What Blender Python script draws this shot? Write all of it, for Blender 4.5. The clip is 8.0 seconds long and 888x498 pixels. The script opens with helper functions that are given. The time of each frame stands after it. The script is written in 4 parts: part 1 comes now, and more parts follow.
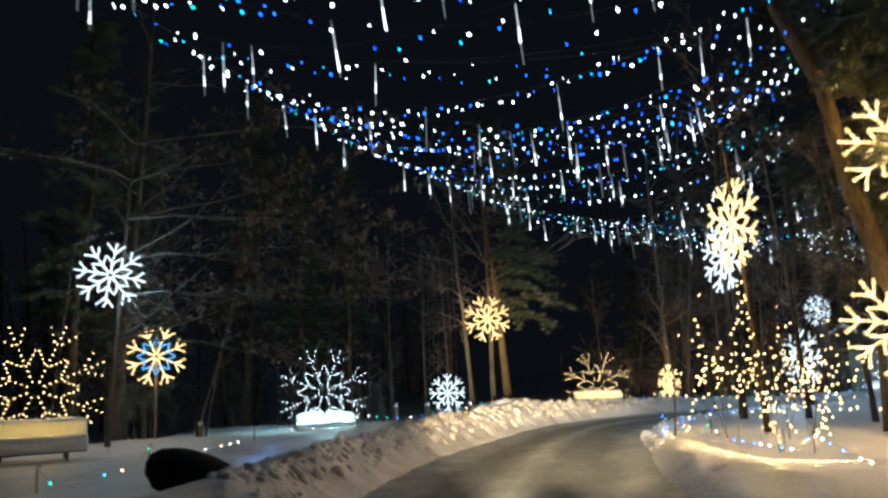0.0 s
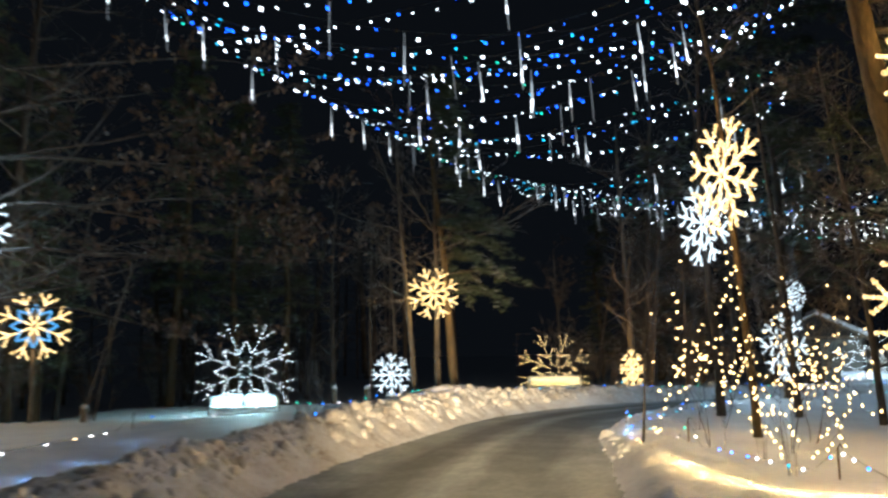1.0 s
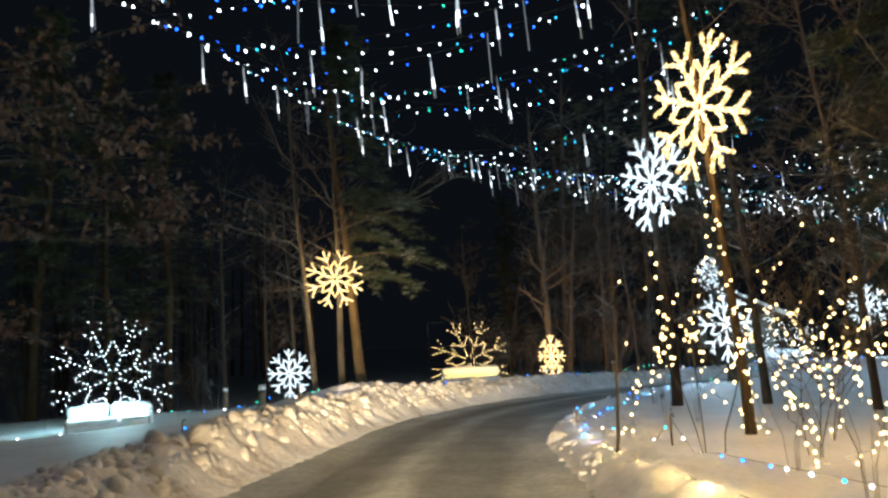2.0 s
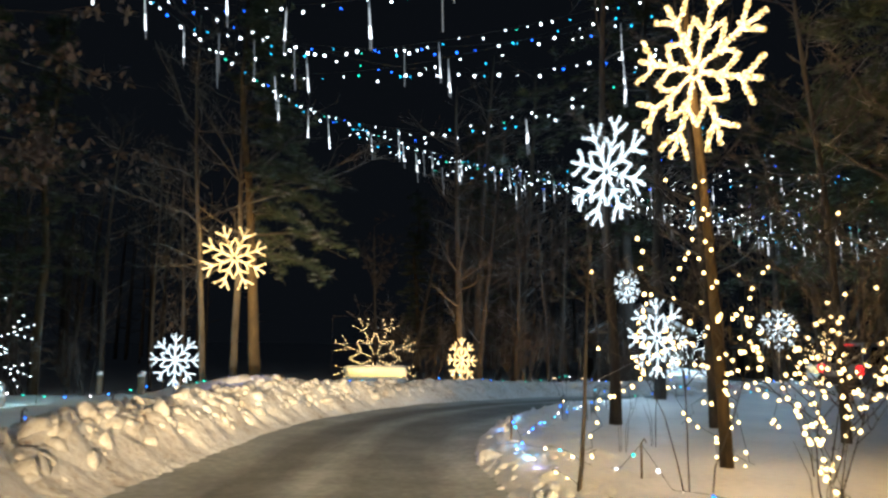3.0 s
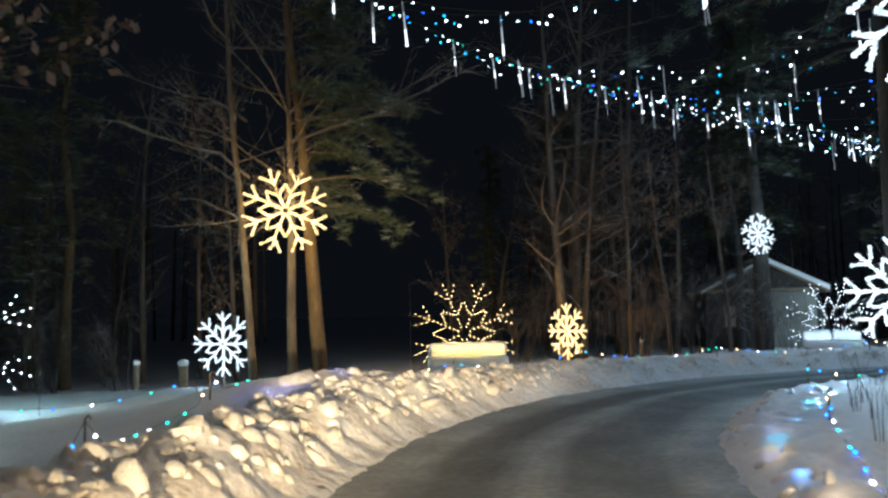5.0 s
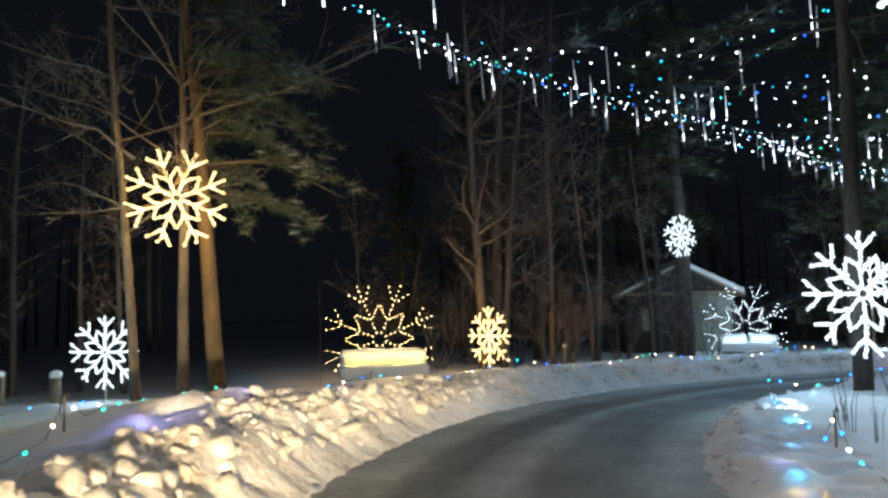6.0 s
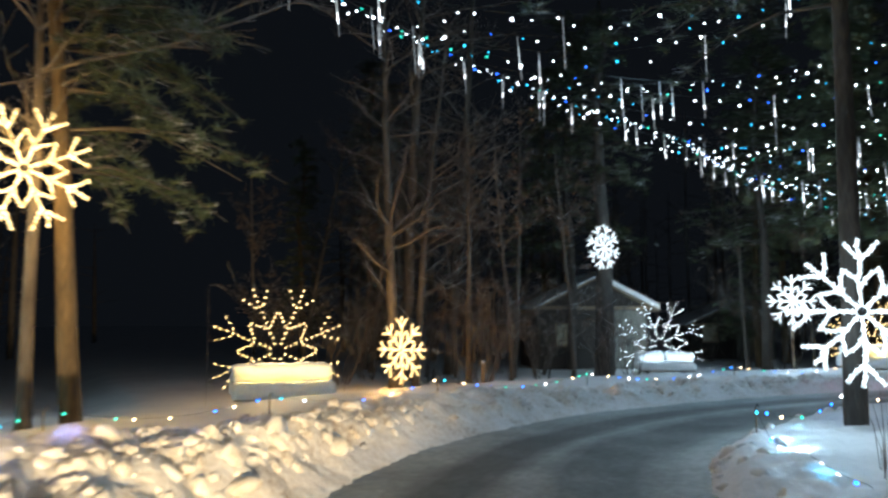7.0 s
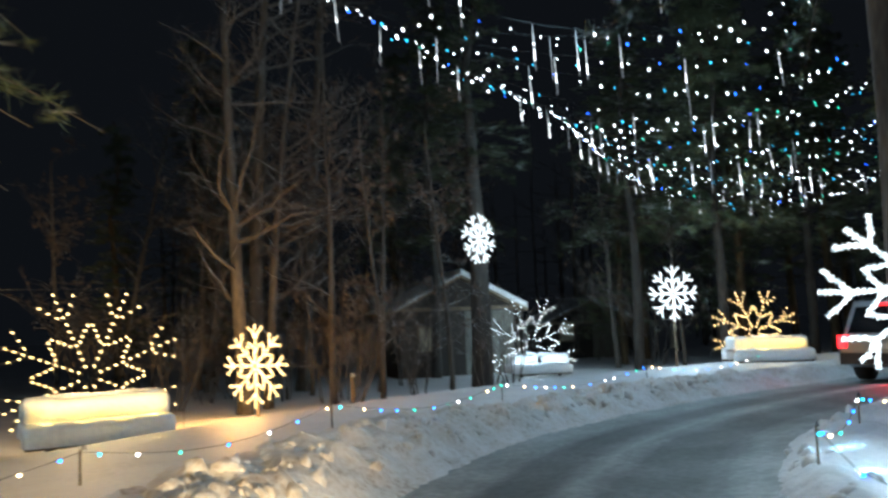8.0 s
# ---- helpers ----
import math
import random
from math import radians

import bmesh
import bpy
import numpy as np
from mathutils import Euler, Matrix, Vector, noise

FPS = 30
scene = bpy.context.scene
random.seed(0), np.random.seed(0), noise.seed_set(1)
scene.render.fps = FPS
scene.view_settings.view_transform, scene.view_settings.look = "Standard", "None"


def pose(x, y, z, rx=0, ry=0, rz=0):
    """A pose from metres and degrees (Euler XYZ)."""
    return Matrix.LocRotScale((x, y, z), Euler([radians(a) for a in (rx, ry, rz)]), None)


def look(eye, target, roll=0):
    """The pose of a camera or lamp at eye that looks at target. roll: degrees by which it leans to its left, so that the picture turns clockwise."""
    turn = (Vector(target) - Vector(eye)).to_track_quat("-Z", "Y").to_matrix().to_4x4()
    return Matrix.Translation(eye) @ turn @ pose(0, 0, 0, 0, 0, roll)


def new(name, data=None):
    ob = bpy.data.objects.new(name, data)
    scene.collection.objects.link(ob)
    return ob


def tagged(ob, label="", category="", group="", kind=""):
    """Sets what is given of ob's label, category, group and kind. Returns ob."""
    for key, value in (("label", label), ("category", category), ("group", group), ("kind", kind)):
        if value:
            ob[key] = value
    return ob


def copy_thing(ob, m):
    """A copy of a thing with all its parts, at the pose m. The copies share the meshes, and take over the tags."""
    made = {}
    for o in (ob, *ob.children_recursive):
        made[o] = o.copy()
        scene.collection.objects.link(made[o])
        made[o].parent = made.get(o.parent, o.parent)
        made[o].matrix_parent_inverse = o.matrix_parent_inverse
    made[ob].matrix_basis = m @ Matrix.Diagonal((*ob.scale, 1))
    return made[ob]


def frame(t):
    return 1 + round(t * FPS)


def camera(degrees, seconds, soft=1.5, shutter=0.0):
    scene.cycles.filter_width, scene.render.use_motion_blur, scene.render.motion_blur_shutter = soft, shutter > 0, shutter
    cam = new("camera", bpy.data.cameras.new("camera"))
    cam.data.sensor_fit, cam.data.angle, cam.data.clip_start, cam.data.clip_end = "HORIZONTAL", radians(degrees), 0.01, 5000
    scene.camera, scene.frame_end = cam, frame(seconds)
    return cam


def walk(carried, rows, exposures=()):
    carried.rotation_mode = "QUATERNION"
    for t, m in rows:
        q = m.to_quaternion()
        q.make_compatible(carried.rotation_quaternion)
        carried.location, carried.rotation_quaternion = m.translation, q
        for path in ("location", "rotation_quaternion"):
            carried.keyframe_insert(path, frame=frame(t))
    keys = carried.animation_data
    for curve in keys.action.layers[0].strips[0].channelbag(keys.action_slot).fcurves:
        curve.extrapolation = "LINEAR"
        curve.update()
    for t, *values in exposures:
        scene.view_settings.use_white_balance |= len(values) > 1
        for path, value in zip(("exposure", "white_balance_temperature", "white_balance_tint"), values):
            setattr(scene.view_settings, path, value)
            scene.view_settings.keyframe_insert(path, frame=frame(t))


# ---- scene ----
cam = camera(58.9, 8.0, soft=2.5, shutter=0.45)
PATH = [
    (0, (0.151, -0.043, 1.399), (0.151, 1.932, 1.713), -2.2),
    (0.5, (0.673, 1.697, 1.421), (0.651, 3.681, 1.679), -3.3),
    (1, (0.976, 3.387, 1.418), (1.059, 5.368, 1.68), -0.9),
    (1.5, (1.065, 5.1, 1.361), (1.304, 7.068, 1.63), -0.6),
    (1.7, (1.046, 5.695, 1.37), (1.332, 7.658, 1.624), -2.2),
    (2.8, (1.165, 8.078, 1.281), (1.66, 10.002, 1.51), -0.1),
    (3, (1.164, 8.471, 1.277), (1.726, 10.376, 1.512), 0.9),
    (3.5, (1.222, 9.685, 1.249), (1.808, 11.585, 1.467), 1.5),
    (4, (1.312, 11.148, 1.23), (1.774, 13.085, 1.409), 0.7),
    (4.2, (1.378, 11.775, 1.214), (1.761, 13.732, 1.375), -0.0),
    (5.3, (1.446, 14.69, 1.318), (1.918, 16.628, 1.471), -2.4),
    (5.5, (1.514, 15.084, 1.323), (2.052, 17.006, 1.454), -2.1),
    (6, (1.606, 15.837, 1.314), (2.265, 17.719, 1.475), -1.3),
    (6.5, (1.763, 16.809, 1.307), (2.502, 18.66, 1.473), -0.8),
    (7, (2.062, 18.231, 1.322), (2.961, 20.008, 1.507), 0.0),
    (7.5, (2.463, 20.015, 1.287), (3.547, 21.676, 1.545), -0.8),
    (8, (2.964, 21.809, 1.283), (4.231, 23.345, 1.477), -2.2),
]
walk(cam, [(t, look(eye, target, roll)) for t, eye, target, roll in PATH],
     [(0, 0.6, 6200, 10), (3.0, 0.58, 6400, 10), (4.0, 0.46, 6050, 10), (5.5, 0.72, 6250, 10), (7.0, 0.84, 6500, 10), (8, 0.94, 6650, 10)])

# ---- world and exposure: a clear winter night ----
world = bpy.data.worlds.new("night_sky")
scene.world = world
world.use_nodes = True
bg = world.node_tree.nodes["Background"]
bg.inputs["Color"].default_value = (0.55, 0.72, 1.0, 1)
bg.inputs["Strength"].default_value = 0.0038
scene.view_settings.exposure = 0.45
# the two headlamps of the car that carries the camera, on the straight before the bend
# added as fixed spots with no car body, to light the left bank
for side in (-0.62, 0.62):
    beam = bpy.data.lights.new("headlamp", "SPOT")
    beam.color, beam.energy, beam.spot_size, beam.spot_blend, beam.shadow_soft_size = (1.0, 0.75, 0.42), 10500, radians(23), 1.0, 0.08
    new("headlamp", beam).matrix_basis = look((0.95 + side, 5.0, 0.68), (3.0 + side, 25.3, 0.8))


# ---- materials ----
def material(name, colour, rough=0.6, metal=0.0, emit=None, strength=0.0):
    m = bpy.data.materials.new(name)
    m.use_nodes = True
    b = m.node_tree.nodes["Principled BSDF"]
    b.inputs["Base Color"].default_value = (*colour, 1)
    b.inputs["Roughness"].default_value = rough
    b.inputs["Metallic"].default_value = metal
    if emit:
        b.inputs["Emission Color"].default_value = (*emit, 1)
        b.inputs["Emission Strength"].default_value = strength
    return m


def textured(name, colours, scale, rough=0.7, bump=0.3, fine=8.0, stretch=(1, 1, 1), depth=0.02):
    """Two scales of noise between colours, with a fine relief."""
    m = material(name, colours[0], rough)
    t = m.node_tree
    b = t.nodes["Principled BSDF"]
    co = t.nodes.new("ShaderNodeTexCoord")
    mp = t.nodes.new("ShaderNodeMapping")
    mp.inputs["Scale"].default_value = stretch
    t.links.new(co.outputs["Object"], mp.inputs["Vector"])
    big, small = t.nodes.new("ShaderNodeTexNoise"), t.nodes.new("ShaderNodeTexNoise")
    big.inputs["Scale"].default_value, small.inputs["Scale"].default_value = scale, scale * fine
    big.inputs["Detail"].default_value, small.inputs["Detail"].default_value = 4, 5
    mix = t.nodes.new("ShaderNodeMath")
    mix.operation = "MULTIPLY_ADD"
    mix.inputs[1].default_value, mix.inputs[2].default_value = 0.45, 0.0
    add = t.nodes.new("ShaderNodeMath")
    add.operation = "MULTIPLY_ADD"
    add.inputs[1].default_value = 0.55
    ramp = t.nodes.new("ShaderNodeValToRGB")
    while len(ramp.color_ramp.elements) < len(colours):
        ramp.color_ramp.elements.new(0.5)
    for i, (e, c) in enumerate(zip(ramp.color_ramp.elements, colours)):
        e.position, e.color = 0.32 + 0.36 * i / (len(colours) - 1), (*c, 1)
    bp = t.nodes.new("ShaderNodeBump")
    bp.inputs["Strength"].default_value, bp.inputs["Distance"].default_value = bump, depth
    for n in (big, small):
        t.links.new(mp.outputs["Vector"], n.inputs["Vector"])
    t.links.new(small.outputs["Fac"], mix.inputs[0])
    t.links.new(big.outputs["Fac"], add.inputs[0])
    t.links.new(mix.outputs[0], add.inputs[2])
    t.links.new(add.outputs[0], ramp.inputs["Fac"])
    t.links.new(ramp.outputs["Color"], b.inputs["Base Color"])
    t.links.new(small.outputs["Fac"], bp.inputs["Height"])
    t.links.new(bp.outputs["Normal"], b.inputs["Normal"])
    return m


def dusted(m, amount=0.55):
    """Snow lying on the upper sides of twigs and boughs."""
    t = m.node_tree
    b = t.nodes["Principled BSDF"]
    old = b.inputs["Base Color"].links[0].from_socket
    geo, sep, nz, add, ramp, mix = (t.nodes.new(k) for k in ("ShaderNodeNewGeometry", "ShaderNodeSeparateXYZ", "ShaderNodeTexNoise", "ShaderNodeMath", "ShaderNodeValToRGB", "ShaderNodeMix"))
    nz.inputs["Scale"].default_value = 1.7
    t.links.new(geo.outputs["Position"], nz.inputs["Vector"])
    t.links.new(geo.outputs["Normal"], sep.inputs[0])
    t.links.new(sep.outputs["Z"], add.inputs[0])
    add.operation = "MULTIPLY"
    t.links.new(nz.outputs["Fac"], add.inputs[1])
    e = ramp.color_ramp.elements
    e[0].position, e[1].position = amount - 0.12, amount
    t.links.new(add.outputs[0], ramp.inputs["Fac"])
    mix.data_type = "RGBA"
    t.links.new(ramp.outputs["Color"], mix.inputs["Factor"])
    t.links.new(old, mix.inputs[6])
    mix.inputs[7].default_value = (0.78, 0.79, 0.82, 1)
    t.links.new(mix.outputs[2], b.inputs["Base Color"])
    return m


SNOW = textured("snow", [(0.66, 0.67, 0.70), (0.80, 0.81, 0.83), (0.86, 0.87, 0.88)], 0.9, 0.55, 0.5, 14, depth=0.03)
BANK_SNOW = textured("dirty_ploughed_snow", [(0.38, 0.3, 0.23), (0.66, 0.62, 0.57), (0.77, 0.75, 0.73), (0.85, 0.84, 0.83)], 1.6, 0.65, 0.7, 9, depth=0.03)
BARK = textured("grey_bark", [(0.036, 0.03, 0.026), (0.09, 0.076, 0.064), (0.155, 0.132, 0.11)], 3.0, 0.9, 0.8, 6, (1, 1, 0.25), 0.03)
# grey bark darkened in its colour, for trunks and boughs the lamps leave dim
DARK_BARK = textured("darkened_bark", [(0.02, 0.017, 0.015), (0.05, 0.043, 0.038), (0.09, 0.08, 0.07)], 3.0, 0.9, 0.8, 6, (1, 1, 0.25), 0.03)
PINE_BARK = textured("pine_bark", [(0.034, 0.023, 0.012), (0.082, 0.056, 0.028), (0.138, 0.094, 0.046)], 4.0, 0.9, 0.9, 5, (1, 1, 0.3), 0.04)
TWIG = dusted(textured("snow_dusted_twig", [(0.045, 0.038, 0.032), (0.095, 0.08, 0.07), (0.16, 0.14, 0.122)], 5.0, 0.85, 0.3, 4), 0.44)
NEEDLE = textured("pine_needles", [(0.045, 0.068, 0.036), (0.08, 0.105, 0.052), (0.12, 0.135, 0.07)], 2.0, 0.6, 0.2, 5)
dusted(NEEDLE, 0.51)
LEAF = textured("dry_brown_leaves", [(0.07, 0.048, 0.035), (0.14, 0.095, 0.068), (0.2, 0.155, 0.12)], 2.5, 0.7, 0.2, 6)
WOOD = textured("weathered_wood", [(0.1, 0.075, 0.05), (0.2, 0.15, 0.1), (0.28, 0.22, 0.16)], 2.0, 0.8, 0.4, 8, (0.2, 1, 1))
PANEL = textured("pale_door_paint", [(0.12, 0.122, 0.105), (0.155, 0.158, 0.138), (0.19, 0.19, 0.168)], 0.9, 0.6, 0.2, 12)
SIDING = textured("brown_siding", [(0.014, 0.011, 0.008), (0.026, 0.02, 0.016), (0.04, 0.032, 0.025)], 0.8, 0.7, 0.2, 12)
METAL = material("dark_steel", (0.09, 0.09, 0.1), 0.45, 0.9)
WIRE = material("green_black_wire", (0.015, 0.02, 0.017), 0.5)
GLASS_DARK = material("dark_glass", (0.01, 0.012, 0.015), 0.05)


def glow(name, colour, strength):
    return material(name, (0.12, 0.12, 0.12), 0.4, 0, colour, strength)


def garland(name, wire, bulb, dim, hot):
    """A rope wound with small bulbs: bright points on a dimmer glowing wire."""
    m = glow(name, wire, dim)
    t = m.node_tree
    b = t.nodes["Principled BSDF"]
    co, nz, ramp, mix, power = (t.nodes.new(k) for k in ("ShaderNodeTexCoord", "ShaderNodeTexNoise", "ShaderNodeValToRGB", "ShaderNodeMix", "ShaderNodeMapRange"))
    nz.inputs["Scale"].default_value, nz.inputs["Detail"].default_value = 26, 1
    t.links.new(co.outputs["Object"], nz.inputs["Vector"])
    ramp.color_ramp.elements[0].position, ramp.color_ramp.elements[1].position = 0.4, 0.6
    t.links.new(nz.outputs["Fac"], ramp.inputs["Fac"])
    mix.data_type = "RGBA"
    t.links.new(ramp.outputs["Color"], mix.inputs["Factor"])
    mix.inputs[6].default_value, mix.inputs[7].default_value = (*wire, 1), (*bulb, 1)
    t.links.new(mix.outputs[2], b.inputs["Emission Color"])
    t.links.new(ramp.outputs["Color"], power.inputs["Value"])
    power.inputs["To Min"].default_value, power.inputs["To Max"].default_value = dim, hot
    t.links.new(power.outputs["Result"], b.inputs["Emission Strength"])
    return m


WARM = garland("warm_led", (1.0, 0.56, 0.12), (1.0, 0.74, 0.36), 0.55, 2.3)
COOL = garland("cool_white_led", (0.6, 0.85, 1.0), (0.86, 0.96, 1.0), 0.6, 1.7)
AQUA = garland("aqua_led", (0.0, 0.26, 0.8), (0.02, 0.5, 1.0), 0.6, 1.2)
WARM_BULB = glow("warm_bulb", (1.0, 0.66, 0.26), 5.0)
FLAKE_WARM = glow("warm_flake_bulb", (1.0, 0.68, 0.28), 4.5)
FLAKE_COOL = glow("cool_flake_bulb", (0.8, 0.94, 1.0), 6.0)
COOL_BULB = glow("cool_white_bulb", (0.8, 0.93, 1.0), 7.0)
BLUE = glow("blue_bulb", (0.005, 0.1, 1.0), 5.0)
CYAN = glow("cyan_bulb", (0.01, 0.5, 0.9), 2.6)
GREEN = glow("green_bulb", (0.01, 0.75, 0.5), 2.0)
PATH_BLUE = glow("blue_path_bulb", (0.005, 0.16, 1.0), 5.0)
PATH_CYAN = glow("cyan_path_bulb", (0.01, 0.55, 0.85), 3.6)
PATH_GREEN = glow("green_path_bulb", (0.01, 0.75, 0.5), 2.6)
PATH_WARM = glow("warm_path_bulb", (1.0, 0.68, 0.36), 6.0)
PATH_COOL = glow("white_path_bulb", (0.95, 0.95, 1.0), 6.0)
TUBE_LED = glow("cool_tube_led", (0.85, 0.94, 1.0), 2.2)
TUBE_MID = glow("half_lit_tube_led", (0.8, 0.92, 1.0), 0.5)
TUBE_DIM = glow("fading_tube_led", (0.75, 0.88, 1.0), 0.14)
TAIL = glow("tail_lamp", (1.0, 0.012, 0.02), 2.2)


def road_material():
    m = textured("packed_snow_road", [(0.135, 0.146, 0.143), (0.2, 0.217, 0.211), (0.3, 0.32, 0.314)], 1.2, 0.72, 0.35, 10)
    t = m.node_tree
    b = t.nodes["Principled BSDF"]
    ramp = [n for n in t.nodes if n.type == "VALTORGB"][0]
    uv = t.nodes.new("ShaderNodeUVMap")
    uv.uv_map = "UVMap"
    sep = t.nodes.new("ShaderNodeSeparateXYZ")
    t.links.new(uv.outputs["UV"], sep.inputs[0])
    nz = t.nodes.new("ShaderNodeTexNoise")
    nz.inputs["Scale"].default_value = 1.0
    mp = t.nodes.new("ShaderNodeMapping")
    mp.inputs["Scale"].default_value = (9, 0.35, 1)
    t.links.new(uv.outputs["UV"], mp.inputs["Vector"])
    t.links.new(mp.outputs["Vector"], nz.inputs["Vector"])
    add = t.nodes.new("ShaderNodeMath")
    add.operation = "MULTIPLY_ADD"
    add.inputs[1].default_value = 0.16
    t.links.new(nz.outputs["Fac"], add.inputs[0])
    t.links.new(sep.outputs["X"], add.inputs[2])
    tracks = t.nodes.new("ShaderNodeValToRGB")
    els = tracks.color_ramp.elements
    for pos, v in ((0.2, 1.6), (0.3, 0.72), (0.42, 0.72), (0.55, 1.7), (0.66, 0.8), (0.86, 0.85)):
        els.new(pos).color = (v, v, v, 1)
    els[0].color, els[len(els) - 1].color = (1.9, 1.9, 1.9, 1), (1.8, 1.8, 1.8, 1)
    t.links.new(add.outputs[0], tracks.inputs["Fac"])
    mul = t.nodes.new("ShaderNodeMix")
    mul.data_type, mul.blend_type = "RGBA", "MULTIPLY"
    mul.inputs["Factor"].default_value = 1.0
    t.links.new(ramp.outputs["Color"], mul.inputs[6])
    t.links.new(tracks.outputs["Color"], mul.inputs[7])
    t.links.new(mul.outputs[2], b.inputs["Base Color"])
    return m


ROAD = road_material()


# ---- mesh helpers ----
class Shape:
    """Collects vertices and faces of one mesh."""

    def __init__(self):
        self.v, self.f = [], []

    def tube(self, pts, radii, sides=6, cap=True):
        pts = [Vector(p) for p in pts]
        n0 = len(self.v)
        for i, p in enumerate(pts):
            d = (pts[min(i + 1, len(pts) - 1)] - pts[max(i - 1, 0)]).normalized()
            a = d.orthogonal().normalized() if i == 0 else (a - d * a.dot(d)).normalized()
            b = d.cross(a)
            r = radii[i] if isinstance(radii, (list, tuple)) else radii
            for k in range(sides):
                w = 2 * math.pi * k / sides
                self.v.append(tuple(p + a * (r * math.cos(w)) + b * (r * math.sin(w))))
        for i in range(len(pts) - 1):
            for k in range(sides):
                q = n0 + i * sides
                self.f.append((q + k, q + (k + 1) % sides, q + sides + (k + 1) % sides, q + sides + k))
        if cap:
            self.f.append(tuple(n0 + k for k in reversed(range(sides))))
            q = n0 + (len(pts) - 1) * sides
            self.f.append(tuple(q + k for k in range(sides)))
        return self

    def box(self, lo, hi):
        n = len(self.v)
        (a, b, c), (d, e, g) = lo, hi
        self.v += [(a, b, c), (d, b, c), (d, e, c), (a, e, c), (a, b, g), (d, b, g), (d, e, g), (a, e, g)]
        self.f += [tuple(n + i for i in q) for q in ((0, 3, 2, 1), (4, 5, 6, 7), (0, 1, 5, 4), (1, 2, 6, 5), (2, 3, 7, 6), (3, 0, 4, 7))]
        return self

    def ball(self, c, r, rings=4, segs=6, squash=1.0):
        n = len(self.v)
        self.v.append((c[0], c[1], c[2] + r * squash))
        for i in range(1, rings):
            a = math.pi * i / rings
            for k in range(segs):
                w = 2 * math.pi * k / segs
                self.v.append((c[0] + r * math.sin(a) * math.cos(w), c[1] + r * math.sin(a) * math.sin(w), c[2] + r * squash * math.cos(a)))
        self.v.append((c[0], c[1], c[2] - r * squash))
        last = len(self.v) - 1
        for k in range(segs):
            self.f.append((n, n + 1 + k, n + 1 + (k + 1) % segs))
            self.f.append((last, last - segs + (k + 1) % segs, last - segs + k))
        for i in range(rings - 2):
            for k in range(segs):
                q = n + 1 + i * segs
                self.f.append((q + k, q + segs + k, q + segs + (k + 1) % segs, q + (k + 1) % segs))
        return self

    def mesh(self, name, mat, smooth=True):
        me = bpy.data.meshes.new(name)
        me.from_pydata(self.v, [], self.f)
        me.materials.append(mat)
        if smooth:
            me.shade_smooth()
        me.update()
        return me


def part(name, me, parent, label="", m=None):
    ob = new(name, me)
    ob.parent = parent
    if m is not None:
        ob.matrix_basis = m
    return tagged(ob, label)


def thing(name, m, label, category, group="", kind=""):
    ob = new(name)
    ob.empty_display_size = 0.2
    ob.matrix_basis = m
    return tagged(ob, label, category, group, kind)


# ---- plan of the road and the snow ----
LEFT_EDGE = [(-2.0, -12), (-1.9, -4), (-1.6, 4), (-1.1, 9), (-0.5, 12.8), (0.5, 16.5), (1.4, 19.0), (2.3, 21.5), (3.4, 23.6), (5.0, 25.7),
             (7.2, 27.6), (10.2, 29.1), (14.5, 29.9), (20, 29.9), (30, 28.8), (45, 25)]
RIGHT_EDGE = [(2.0, -12), (2.0, -4), (2.3, 4), (2.7, 8.5), (3.2, 12), (3.8, 15), (4.45, 18), (5.7, 21), (7.3, 23.4), (9.4, 25.3),
              (13, 26.7), (18, 27.1), (24, 26.8), (32, 25.5), (45, 21.5)]


def smooth_line(pts, step=0.25):
    p = np.array([pts[0]] + list(pts) + [pts[-1]], float)
    out = []
    for i in range(1, len(p) - 2):
        n = max(2, int(np.linalg.norm(p[i + 1] - p[i]) / step))
        for k in range(n):
            u = k / n
            out.append(0.5 * ((2 * p[i]) + (p[i + 1] - p[i - 1]) * u + (2 * p[i - 1] - 5 * p[i] + 4 * p[i + 1] - p[i + 2]) * u * u
                              + (3 * p[i] - p[i - 1] - 3 * p[i + 1] + p[i + 2]) * u ** 3))
    out.append(p[-1])
    return np.array(out)


LEFT, RIGHT = smooth_line(LEFT_EDGE), smooth_line(RIGHT_EDGE)


def signed(line, x, y, side):
    """Distance to a line of the plan, positive on its left (side 1) or right (side -1), and the nearest index."""
    best = np.full(x.shape, 1e9)
    idx = np.zeros(x.shape, int)
    for i in range(0, len(line)):
        d = (x - line[i, 0]) ** 2 + (y - line[i, 1]) ** 2
        m = d < best
        best[m], idx[m] = d[m], i
    j = np.clip(idx, 1, len(line) - 2)
    tx, ty = line[j + 1, 0] - line[j - 1, 0], line[j + 1, 1] - line[j - 1, 1]
    cr = tx * (y - line[idx, 1]) - ty * (x - line[idx, 0])
    return np.sqrt(best) * np.sign(cr) * side, idx


_lat = np.random.RandomState(4).rand(64, 64)


def lattice(x, y):
    """Smooth value noise, 0 to 1."""
    xi, yi = np.floor(x).astype(int), np.floor(y).astype(int)
    u, v = x - xi, y - yi
    u, v = u * u * (3 - 2 * u), v * v * (3 - 2 * v)
    g = lambda a, b: _lat[a % 64, b % 64]
    return (g(xi, yi) * (1 - u) + g(xi + 1, yi) * u) * (1 - v) + (g(xi, yi + 1) * (1 - u) + g(xi + 1, yi + 1) * u) * v


